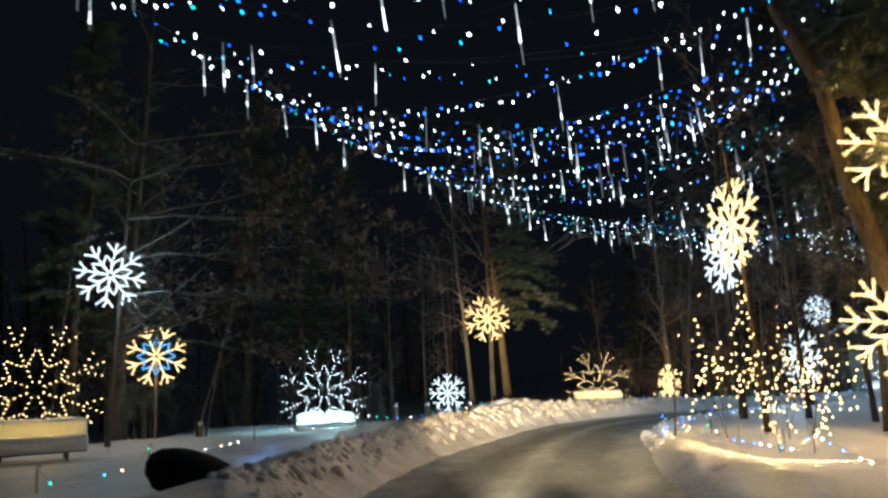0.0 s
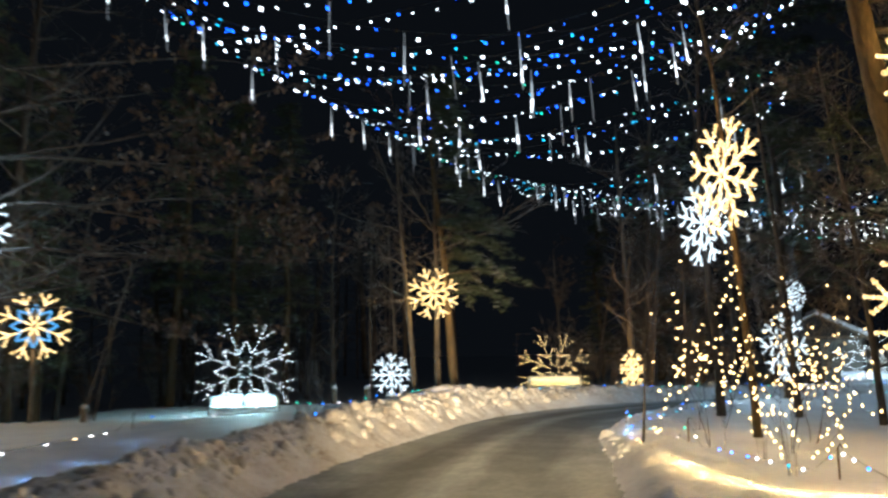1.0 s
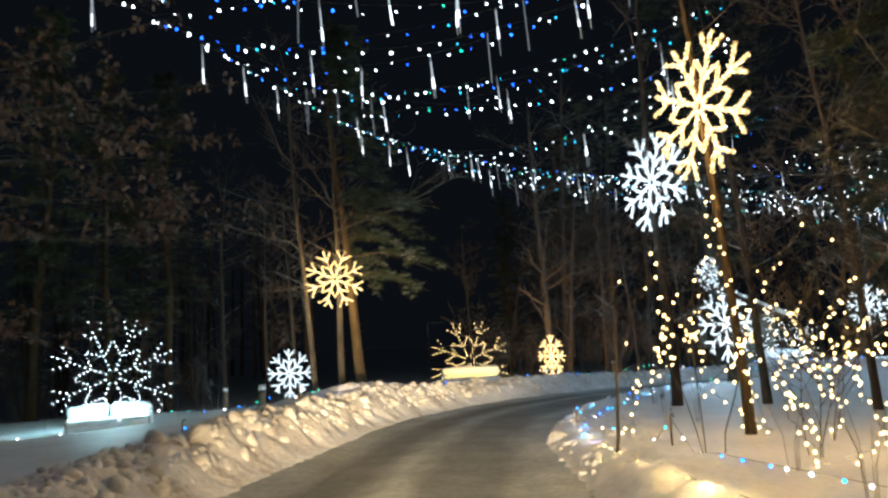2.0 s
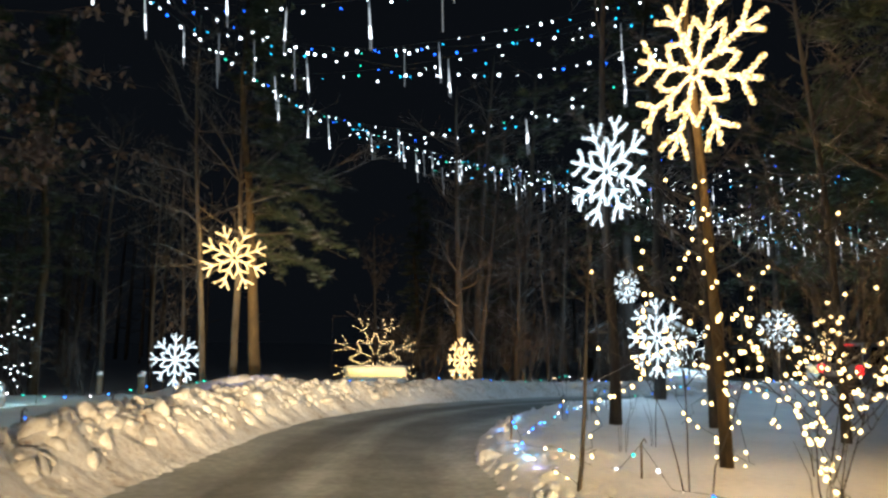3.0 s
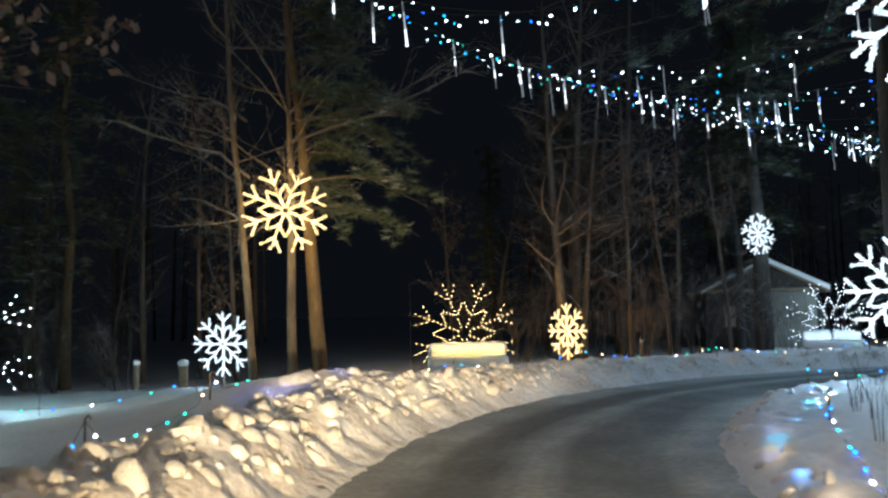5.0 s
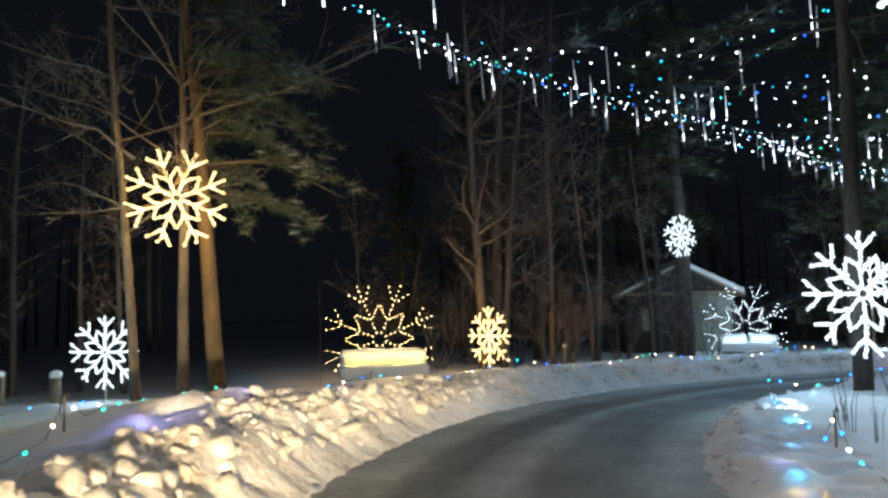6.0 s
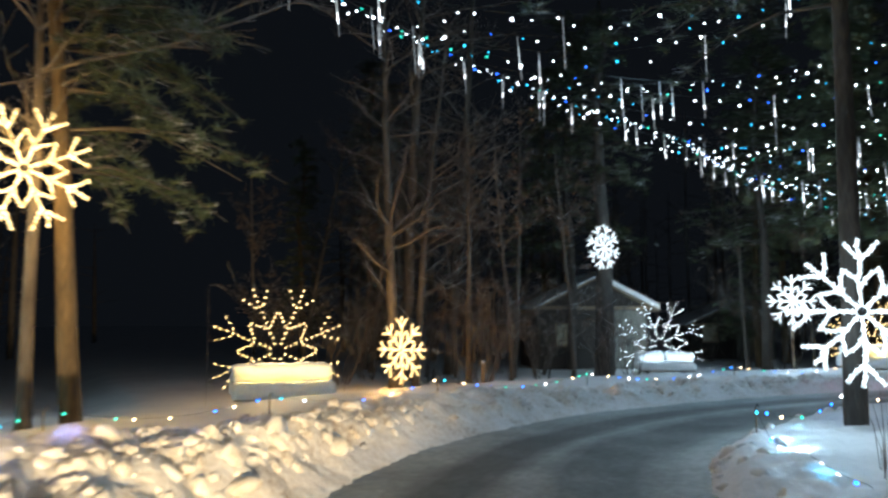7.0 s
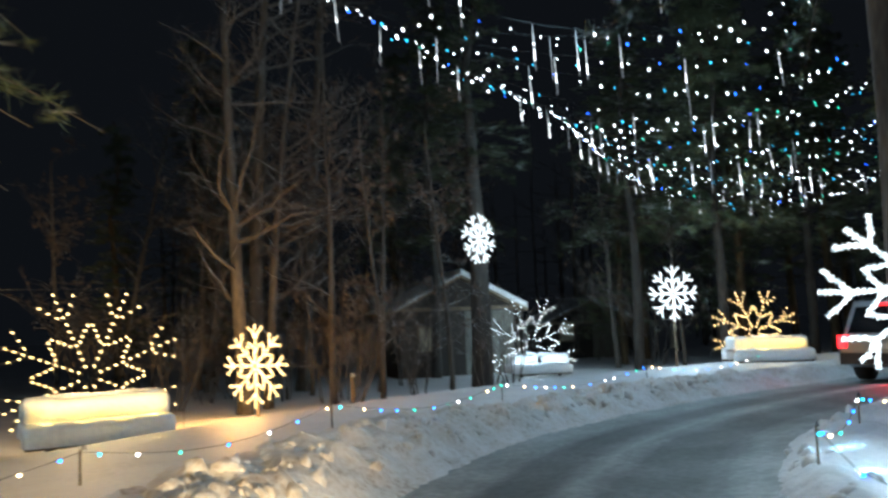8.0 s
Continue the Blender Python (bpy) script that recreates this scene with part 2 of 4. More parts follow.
def clods(x, y, size, seed):
    """Rounded lumps, one to a cell, 0 to 1."""
    rs = np.random.RandomState(seed)
    jx, jy, hh = rs.rand(64, 64), rs.rand(64, 64), rs.rand(64, 64)
    xi, yi = np.floor(x / size).astype(int), np.floor(y / size).astype(int)
    out = np.zeros(x.shape)
    for a in (-1, 0, 1):
        for b in (-1, 0, 1):
            cx, cy = xi + a, yi + b
            px, py = (cx + 0.15 + 0.7 * jx[cx % 64, cy % 64]) * size, (cy + 0.15 + 0.7 * jy[cx % 64, cy % 64]) * size
            k = hh[cx % 64, cy % 64]
            d = ((x - px) ** 2 + (y - py) ** 2) / (size * (0.45 + 0.4 * k)) ** 2
            out = np.maximum(out, (0.35 + 0.65 * k) * np.sqrt(np.clip(1 - d, 0, 1)))
    return out


def ramp01(a, b, d):
    t = np.clip((d - a) / (b - a), 0, 1)
    return t * t * (3 - 2 * t)


def slope(y):
    return -0.008 * np.clip(y, -20, 60)


def snow_height(x, y):
    """Height of the snow cover at places of the plan."""
    x, y = np.asarray(x, float), np.asarray(y, float)
    dl, _ = signed(LEFT, x, y, 1)
    dr, _ = signed(RIGHT, x, y, -1)
    z = slope(y) + 0.05 * (lattice(x * 0.35, y * 0.35) - 0.5)
    big, mid, small = lattice(x * 0.45 + 7, y * 0.45), lattice(x * 1.7, y * 1.7 + 9), lattice(x * 4.2 + 3, y * 4.2)
    clod, clod2 = clods(x, y, 0.42, 3), clods(x + 5, y, 0.24, 8)
    lumpy = 0.72 + 0.28 * ramp01(15, 20, y)
    for d, crest, field, back, rise in ((dl, 0.46, 0.20, 2.3, 0.9), (dr, 0.19, 0.19, 1.2, 0.4)):
        up = ramp01(-0.05, rise, d)
        down = ramp01(rise + 0.15, back + (0.8 * np.exp(-((y - 23) / 3.0) ** 2) if rise > 0.5 else 0), d)
        h = crest * (0.78 + 0.5 * big) * (1 - 0.36 * ramp01(8, 12, x) * (crest > 0.3))
        if crest > 0.3:
            h = np.interp(y, [8, 14, 17.5, 20, 22, 24, 26, 28, 31], [0.48, 0.48, 0.52, 0.55, 0.57, 0.58, 0.52, 0.47, 0.4]) * (0.9 + 0.2 * big) * (1 - 0.36 * ramp01(8, 12, x))
        rough = ramp01(0.05, 0.5, d) * (1 - ramp01(1.2, back + 0.3, d)) * (lumpy if rise > 0.5 else 0.55)
        far = ramp01(4.5, 8.5, d) * (0.2 + 0.25 * ramp01(24, 28, y) if rise > 0.5 else 0.15)
        if rise > 0.5:
            far = far + 0.4 * ramp01(35, 40, y) * (1 - ramp01(2.6, 4.4, x)) + 0.7 * ramp01(10, 14, -x)
        bank = up * (h * (1 - down) + field * down) - far
        bank = bank + rough * (0.07 * (mid - 0.5) + 0.15 * (clod - 0.45) + 0.13 * (clod2 - 0.45) + 0.04 * (small - 0.5))
        z = z + np.where(d > -0.05, bank, 0)
    z = z + 0.42 * np.exp(-((x - 1.2) / 1.3) ** 2 - ((y - 25.0) / 1.7) ** 2) * ramp01(0.6, 1.5, dl)
    z = z - 0.05 * ((dl < -0.05) & (dr < -0.05))
    return z


def ground_z(x, y):
    return float(snow_height(np.array([x]), np.array([y]))[0])


def build_ground():
    def axis(lo, hi, step, far):
        a = list(np.arange(lo, hi, step))
        s, v = step, a[-1]
        while v < far:
            s *= 1.12
            v += s
            a.append(v)
        s, v = step, a[0]
        while v > -far:
            s *= 1.12
            v -= s
            a.insert(0, v)
        return np.array(a)
    xs, ys = axis(-3.5, 20, 0.09, 420), axis(9, 32, 0.09, 420)
    X, Y = np.meshgrid(xs, ys)
    Z = snow_height(X.ravel(), Y.ravel())
    v = np.stack([X.ravel(), Y.ravel(), Z], 1)
    nx, ny = len(xs), len(ys)
    i = (np.arange(ny - 1)[:, None] * nx + np.arange(nx - 1)[None, :]).ravel()
    f = np.stack([i, i + 1, i + nx + 1, i + nx], 1)
    me = bpy.data.meshes.new("ground")
    me.from_pydata(v.tolist(), [], f.tolist())
    me.materials.append(SNOW)
    me.materials.append(BANK_SNOW)
    dl, _ = signed(LEFT, v[:, 0], v[:, 1], 1)
    dr, _ = signed(RIGHT, v[:, 0], v[:, 1], -1)
    near = ((dl > -0.3) & (dl < 1.5)) | ((dr > -0.3) & (dr < 0.03))
    idx = near[f].all(1).astype(np.int32)
    me.polygons.foreach_set("material_index", idx)
    me.shade_smooth()
    me.update()
    tagged(new("ground", me), "deep white snow cover with ploughed, lumpy banks", "ground", kind="structure")


def build_road():
    n, cols = 260, 14
    def even(line):
        s = np.concatenate([[0], np.cumsum(np.linalg.norm(np.diff(line, axis=0), axis=1))])
        u = np.linspace(0, s[-1], n)
        return np.stack([np.interp(u, s, line[:, k]) for k in (0, 1)], 1), u
    (l, u), (r, _) = even(LEFT), even(RIGHT)
    v, f, uv = [], [], []
    for i in range(n):
        for k in range(cols):
            w = -0.02 + 1.04 * k / (cols - 1)
            p = l[i] * (1 - w) + r[i] * w
            rut = 0.012 * math.cos(w * 4 * math.pi)
            v.append((p[0], p[1], float(slope(p[1])) + 0.0 + rut + 0.02 * (lattice(np.array([p[0] * 1.3]), np.array([p[1] * 1.3]))[0] - 0.5)))
            uv.append((w, u[i]))
    for i in range(n - 1):
        for k in range(cols - 1):
            q = i * cols + k
            f.append((q, q + 1, q + cols + 1, q + cols))
    me = bpy.data.meshes.new("road")
    me.from_pydata(v, [], f)
    layer = me.uv_layers.new(name="UVMap")
    for lp in me.loops:
        layer.data[lp.index].uv = uv[lp.vertex_index]
    me.materials.append(ROAD)
    me.shade_smooth()
    tagged(new("road", me), "curving lane of grey packed snow with tyre tracks", "road", kind="structure")


build_ground()
build_road()


# ---- trees ----
def grow(sh, base, direction, length, radius, rng, level, tips, wobble=0.12, bend=0.05, pts=6, sides=5, levels=3, kids=6):
    """One tapered limb and its side limbs."""
    p, d = Vector(base), Vector(direction).normalized()
    line, rad, step = [p.copy()], [radius], length / (pts - 1)
    for i in range(1, pts):
        d = (d + Vector((rng.gauss(0, wobble), rng.gauss(0, wobble), rng.gauss(0, wobble) + bend))).normalized()
        p = p + d * step
        line.append(p.copy())
        rad.append(max(radius * (1 - 0.86 * i / (pts - 1)), 0.004))
    sh.tube(line, rad, sides if level == 0 else (4 if level == 1 else 3), cap=False)
    tips.append((line, level))
    if level < levels:
        for k in range(kids if level else kids + 3):
            u = rng.uniform(0.35 if level == 0 else 0.2, 0.98)
            j = min(int(u * (pts - 1)), pts - 2)
            q = line[j].lerp(line[j + 1], u * (pts - 1) - j)
            w = rng.uniform(0, 2 * math.pi)
            out = Vector((math.cos(w), math.sin(w), rng.uniform(0.1, 0.8)))
            dd = (out + (line[j + 1] - line[j]).normalized() * 0.5).normalized()
            grow(sh, q, dd, length * rng.uniform(0.28, 0.46) * (1.15 - 0.5 * u), max(rad[j] * 0.42, 0.005), rng, level + 1, tips,
                 wobble * 1.3, bend, 5, sides, levels, max(3, kids - 2))


def leaf_quads(sh, tips, rng, count, size):
    for _ in range(count):
        line, _l = rng.choice(tips)
        j = rng.randrange(len(line) - 1)
        q = line[j].lerp(line[j + 1], rng.random())
        a = Vector((rng.gauss(0, 1), rng.gauss(0, 1), rng.gauss(-0.6, 0.7))).normalized() * size * rng.uniform(0.6, 1.3)
        b = a.orthogonal().normalized() * size * 0.32
        n = len(sh.v)
        q = q + Vector((rng.gauss(0, 0.04), rng.gauss(0, 0.04), rng.gauss(0, 0.04)))
        sh.v += [tuple(q), tuple(q + a * 0.5 + b), tuple(q + a), tuple(q + a * 0.5 - b)]
        sh.f.append((n, n + 1, n + 2, n + 3))


def bare_tree(seed, height=9.0, radius=0.12, lean=(0, 0), leaves=0, low=0.35, kids=6, levels=3, bark=None):
    """Meshes of a leafless tree: trunk, limbs and, if wanted, its dry leaves."""
    rng = random.Random(seed)
    trunk, limbs, leaf, tips = Shape(), Shape(), Shape(), []
    pts, p = [], Vector((0, 0, -0.35))
    d = Vector((lean[0], lean[1], 1)).normalized()
    n = 10
    for i in range(n + 1):
        pts.append(p.copy())
        d = (d + Vector((rng.gauss(0, 0.022), rng.gauss(0, 0.022), 0.012))).normalized()
        p = p + d * (height / n)
    rad = [radius * (1.25 if i == 0 else 1) * (1 - 0.85 * (i / n) ** 1.2) + 0.006 for i in range(n + 1)]
    trunk.tube(pts, rad, 10)
    for k in range(int(kids * 3.2)):
        u = low + (1 - low) * rng.random() ** 0.8
        j = min(int(u * n), n - 1)
        q = pts[j].lerp(pts[j + 1], u * n - j)
        w = rng.uniform(0, 2 * math.pi)
        grow(limbs, q, (math.cos(w), math.sin(w), rng.uniform(0.15, 0.9)), height * rng.uniform(0.14, 0.34) * (1.2 - 0.6 * u), rad[j] * 0.38, rng, 1, tips,
             0.14, 0.05, 6, 4, levels, kids)
    me = [trunk.mesh("trunk", bark or BARK), limbs.mesh("crown", TWIG)]
    if leaves:
        leaf_quads(leaf, tips, rng, leaves, 0.13)
        me.append(leaf.mesh("foliage", LEAF, False))
    return me


def pine_tree(seed, height=13.0, radius=0.18, low=0.3, spread=2.6, clumps=9, bark=None, lean=0.0, side=None):
    rng = random.Random(seed)
    trunk, limbs, needles = Shape(), Shape(), Shape()
    n = 8
    pts = [Vector((rng.gauss(0, 0.05) * i / 2 + lean * i * height / n, rng.gauss(0, 0.05) * i / 2, -0.4 + i * (height + 0.4) / n)) for i in range(n + 1)]
    rad = [radius * (1 - 0.88 * i / n) + 0.012 for i in range(n + 1)]
    trunk.tube(pts, rad, 10)
    z = height * low
    while z < height * 0.98:
        u = (z - height * low) / (height * (1 - low))
        for k in range(rng.randint(3, 5)):
            w = rng.uniform(0, 2 * math.pi) if side is None else rng.gauss(side, 0.8)
            reach = spread * (1 - 0.8 * u) * rng.uniform(0.6, 1.1)
            j = min(int((z + 0.4) / (height + 0.4) * n), n - 1)
            base = pts[j].lerp(pts[j + 1], (z + 0.4) / (height + 0.4) * n - j)
            line = [base + Vector((math.cos(w) * reach * s, math.sin(w) * reach * s, 0.25 * s * reach - 0.42 * s * s * reach + rng.gauss(0, 0.04))) for s in (0, 0.25, 0.5, 0.75, 1)]
            limbs.tube(line, [0.035, 0.028, 0.02, 0.013, 0.006], 4, False)
            for c in range(clumps):
                s = rng.uniform(0.25, 1.0)
                i = min(int(s * 4), 3)
                q = line[i].lerp(line[i + 1], s * 4 - i) + Vector((rng.gauss(0, 0.17), rng.gauss(0, 0.17), rng.gauss(0, 0.07)))
                for _ in range(24):
                    a = Vector((rng.gauss(0, 1), rng.gauss(0, 1), rng.gauss(0.15, 0.6))).normalized() * rng.uniform(0.14, 0.3)
                    b = a.orthogonal().normalized() * 0.011
                    m = len(needles.v)
                    needles.v += [tuple(q - b), tuple(q + b), tuple(q + a)]
                    needles.f.append((m, m + 1, m + 2))
        z += rng.uniform(0.3, 0.6)
    return [trunk.mesh("trunk", bark if lean == 0 and bark else PINE_BARK), limbs.mesh("branching", bark or BARK), needles.mesh("crown", NEEDLE, False)]


def plant(name, meshes, x, y, turn=0, size=1.0, label="", category="tree", group=""):
    t = thing(name, pose(x, y, ground_z(x, y), 0, 0, turn) @ Matrix.Scale(size, 4), label, category, group)
    for me in meshes:
        part(me.name.split(".")[0], me, t)
    return t


GOLD_A = bare_tree(11, 11, 0.085, (-0.05, 0), low=0.24, kids=7)
GOLD_B = bare_tree(12, 10, 0.10, (0.03, 0), low=0.35, kids=7)
GOLD_C = pine_tree(13, 12, 0.16, 0.31, 3.3, 17, DARK_BARK, lean=-0.08, side=-0.2)
GOLD_A = plant("bare_tree", GOLD_A, 1.1, 30.9, 0, 1, "slender leafless tree lit warm from the snowflake beside it")
GOLD_B = plant("bare_tree", GOLD_B, 1.85, 31.0, 0, 1, "slender leafless tree carrying a lit snowflake")


def long_limb(tree, pts, radius, seed, twigs=9):
    """A long bare limb with drooping side twigs, on a tree, given as places of the plan at its own depth."""
    rng = random.Random(seed)
    base = tree.matrix_basis.translation
    line = [Vector((x, base.y + dy, z)) - base for x, dy, z in pts]
    full = []
    for i in range(len(line) - 1):
        for u in (0, 0.5):
            full.append(line[i].lerp(line[i + 1], u) + Vector((0, rng.gauss(0, 0.05), rng.gauss(0, 0.03))) * (i + u > 0))
    full.append(line[-1])
    n = len(full)
    sh, tips = Shape(), []
    sh.tube(full, [max(0.005, radius * 0.75 * (1 - 0.8 * k / (n - 1))) for k in range(n)], 6, False)
    for _ in range(twigs):
        u = rng.uniform(0.2, 0.97) * (n - 1)
        j = min(int(u), n - 2)
        way = (full[j + 1] - full[j]).normalized()
        d = way * 0.9 + Vector((rng.gauss(0, 0.3), rng.gauss(0, 0.7), rng.gauss(0.15, 0.5)))
        grow(sh, full[j].lerp(full[j + 1], u - j), d, rng.uniform(0.4, 1.2), radius * 0.3, rng, 1, tips, 0.16, 0.0, 5, 4, 2, 4)
    part("limb", sh.mesh("limb", TWIG), tree)


long_limb(GOLD_A, [(1.0, 0, 4.2), (0.4, -0.2, 4.66), (-0.4, -0.3, 4.85), (-1.4, -0.4, 5.2), (-2.2, -0.4, 5.25)], 0.04, 1, 12)
long_limb(GOLD_A, [(1.05, 0, 3.3), (0.3, -0.1, 3.25), (-0.5, -0.3, 3.15)], 0.022, 2, 6)
long_limb(GOLD_A, [(0.95, 0, 5.4), (0.2, 0.2, 5.9), (-0.8, 0.3, 6.1), (-1.8, 0.3, 6.5)], 0.035, 3, 12)
long_limb(GOLD_B, [(1.8, 0, 5.6), (2.5, -0.3, 6.2), (3.15, -0.5, 7.0), (3.7, -0.5, 7.9)], 0.045, 4, 12)
long_limb(GOLD_B, [(1.8, 0, 5.7), (1.5, -0.3, 6.4), (1.0, -0.5, 7.1), (0.5, -0.5, 7.9)], 0.045, 5, 12)
long_limb(GOLD_B, [(1.85, 0, 5.0), (3.6, -0.5, 5.55), (4.7, -0.7, 6.0), (5.8, -0.8, 6.6)], 0.045, 6, 14)
long_limb(GOLD_B, [(1.85, 0, 5.4), (3.9, -0.3, 5.9), (5.0, -0.5, 6.6), (5.9, -0.6, 7.1)], 0.04, 7, 14)
long_limb(GOLD_B, [(1.8, -0.1, 3.4), (1.72, -0.3, 4.2), (1.68, -0.35, 4.85)], 0.03, 8, 2)
plant("pine_tree", GOLD_C, 2.5, 31.1, 10, 1, "tall pine with a warm-lit trunk and green crown")
BACK = [bare_tree(21, 13, 0.17, (-0.04, 0.02), 0, 0.16, 9, 2), bare_tree(22, 12, 0.12, (0.05, 0), 0, 0.13, 9, 2), bare_tree(23, 10, 0.09, (0.02, 0.03), 220, 0.12),
        bare_tree(24, 8, 0.07, (-0.03, 0), 320, 0.08), pine_tree(25, 15, 0.2, 0.25, 2.9, 8), pine_tree(26, 12, 0.16, 0.12, 2.2, 8)]
BACK_LABELS = ["tall grey leafless tree in the dark wood", "thin leafless tree in the dark wood", "leafless tree holding some brown leaves",
               "small beech keeping its brown leaves", "tall dark pine in the wood", "dark young pine with low boughs"]
BACK_NAMES = ["bare_tree", "bare_tree", "beech_tree", "beech_tree", "pine_tree", "pine_tree"]
TEMPLATES = []
for k, (x, y) in enumerate(((11.0, 38.9), (12.0, 39.8), (13.4, 39.0), (14.6, 38.6), (-7.5, 41.5), (-11.5, 28.5))):
    TEMPLATES.append(plant(BACK_NAMES[k], BACK[k], x, y, 30 * k, 1, BACK_LABELS[k], "tree", "trees of the wood"))


def wood():
    """Copies of the trees through the wood round the lane."""
    rng = random.Random(77)
    made, tries = [(11.0, 38.9), (12.0, 39.8), (13.4, 39.0), (14.6, 38.6)], 0
    keep = [(18.5, 39.3, 2.0), (24, 43, 4.5), (23.5, 37.5, 3.0), (26.3, 34.6, 3.0), (30, 45, 3), (1.9, 31, 1.5), (6.8, 36, 3.0), (0, 38, 2.0), (-5.3, 34, 4.0)]
    while len(made) < 128 and tries < 6000:
        tries += 1
        x, y = rng.uniform(-32, 48), rng.uniform(-6, 66)
        dl = float(signed(LEFT, np.array([x]), np.array([y]), 1)[0][0])
        dr = float(signed(RIGHT, np.array([x]), np.array([y]), -1)[0][0])
        if -3.5 < x < 10.2 and 37 < y < 70:
            continue
        if dl > 0:
            if dl < 9.5 or (y < 39.5 and x > -10.5 and x < 14):
                continue
            if x > 14 and y < 38.5:
                continue
        elif dr > 0:
            if dr < 6.5 or (x > 9 and dr < 8):
                continue
        else:
            continue
        if any((x - a) ** 2 + (y - b) ** 2 < r * r for a, b, r in keep) or any((x - a) ** 2 + (y - b) ** 2 < 2.2 for a, b in made):
            continue
        made.append((x, y))
        k = rng.choice((0, 0, 1, 1, 1, 2, 3, 4, 5)) if dl > 0 else rng.choice((0, 1, 1, 4))
        s = rng.uniform(0.8, 1.25)
        copy_thing(TEMPLATES[k], pose(x, y, ground_z(x, y), rng.gauss(0, 2), rng.gauss(0, 2), rng.uniform(0, 360)) @ Matrix.Scale(s, 4))


wood()
for x, y, k, a in ((-3.0, 43.6, 1, 100), (0.3, 42.6, 2, 160), (-1.2, 45.0, 2, 270), (-5.2, 42.0, 4, 30), (12.5, 41.5, 2, 40), (14.6, 42.2, 3, 80), (16.2, 41.0, 2, 10), (15.4, 44.0, 3, 200), (13.4, 43.8, 2, 120), (16.9, 38.6, 3, 60), (28.5, 39.0, 3, 20), (27.2, 41.0, 2, 90), (31, 38, 4, 0), (34, 40.5, 5, 50), (36.5, 37, 4, 110), (33, 44, 4, 200), (38, 42, 5, 300), (29.5, 42.5, 5, 150), (40, 38, 4, 20), (35, 33.5, 5, 70)):
    copy_thing(TEMPLATES[k], pose(x, y, ground_z(x, y), 0, 0, a))


DENSE = pine_tree(36, 15, 0.19, 0.33, 4.0, 15, DARK_BARK)
for x, y, a in ((26.6, 39.6, 0), (28.0, 36.9, 100), (30.5, 38.4, 200), (21.2, 44.6, 40), (33.5, 36.5, 310)):
    plant("pine_tree", DENSE, x, y, a, 1, "tall dense pine with snow on its boughs", group="tall pines beyond the bend")


def shrubs():
    """Leafless thickets between the trunks."""
    rng = random.Random(19)
    first, made = [], []
    for k in range(3):
        sh, tips = Shape(), []
        r2 = random.Random(200 + k)
        for _ in range(7):
            w = r2.uniform(0, 6.28)
            grow(sh, (0.15 * math.cos(w), 0.15 * math.sin(w), -0.2), (0.35 * math.cos(w), 0.35 * math.sin(w), 1), r2.uniform(1.8, 3.4), 0.017, r2, 0, tips, 0.11, 0.02, 6, 4, 2, 5)
        meshes = [sh.mesh("crown", TWIG)]
        if k == 1:
            lf = Shape()
            leaf_quads(lf, tips, r2, 160, 0.09)
            meshes.append(lf.mesh("foliage", LEAF, False))
        x, y = ((13.0, 37.6), (15.5, 38.2), (-3.0, 39.5))[k]
        first.append(plant("shrub", meshes, x, y, 0, 1, "leafless snow-dusted shrub in the wood", "shrub", "shrubs of the wood"))
    tries = 0
    while len(made) < 56 and tries < 4000:
        tries += 1
        x, y = rng.uniform(-14, 34), rng.uniform(18, 54)
        dl = float(signed(LEFT, np.array([x]), np.array([y]), 1)[0][0])
        if dl < 8.0 or (x < 9.5 and y < 39.0 and x > -10.5) or (-3 < x < 10.2) or (x > 22 and y < 40):
            continue
        if abs(x - 23.2) < 4.5 and abs(y - 44) < 5:
            continue
        made.append((x, y))
        copy_thing(rng.choice(first), pose(x, y, ground_z(x, y), 0, 0, rng.uniform(0, 360)) @ Matrix.Scale(rng.uniform(0.7, 1.4), 4))


shrubs()


def oak_tree():
    """An oak that keeps its leaves, with long limbs over the snow towards the lane."""
    rng = random.Random(61)
    trunk, limbs, leaf, tips = Shape(), Shape(), Shape(), []
    pts = [Vector((0.06 * i, 0.02 * i, -0.4 + 1.1 * i)) for i in range(10)]
    rad = [0.085 * (1 - 0.08 * i) for i in range(10)]
    trunk.tube(pts, rad, 10)
    for k in range(16):
        i = rng.randint(3, 8)
        w = rng.gauss(0, 0.75) if k < 11 else rng.uniform(0, 6.28)
        grow(limbs, pts[i], (math.cos(w), math.sin(w), rng.uniform(-0.02, 0.3)), rng.uniform(3.6, 7.4), 0.042, rng, 1, tips, 0.1, 0.0, 7, 4, 3, 6)
    for k in range(7):
        w = rng.uniform(-0.16, 0.2)
        grow(limbs, pts[4 + k % 3] + Vector((2.2 * math.cos(w), 2.2 * math.sin(w), 0)), (math.cos(w), math.sin(w), rng.uniform(-0.06, 0.1)), rng.uniform(5.0, 6.6), 0.03, rng, 1, tips, 0.08, 0.0, 8, 4, 3, 6)
    for k in range(3):
        limbs.tube([pts[4 + k], pts[4 + k] + Vector((1.2, 0.1 * k, 0.12)), pts[4 + k] + Vector((2.3, 0, 0))], [0.05, 0.042, 0.032], 5)
    leaf_quads(leaf, [q for q in tips if q[1] > 1], rng, 1000, 0.17)
    leaf_quads(leaf, [q for q in tips if q[1] > 1 and q[0][0].x > 3.6], rng, 1500, 0.18)
    plant("oak_tree", [trunk.mesh("trunk", BARK), limbs.mesh("crown", TWIG), leaf.mesh("foliage", LEAF, False)], -9.0, 21.32, 8, 1, "oak with withered brown leaves and snow on its boughs")


oak_tree()


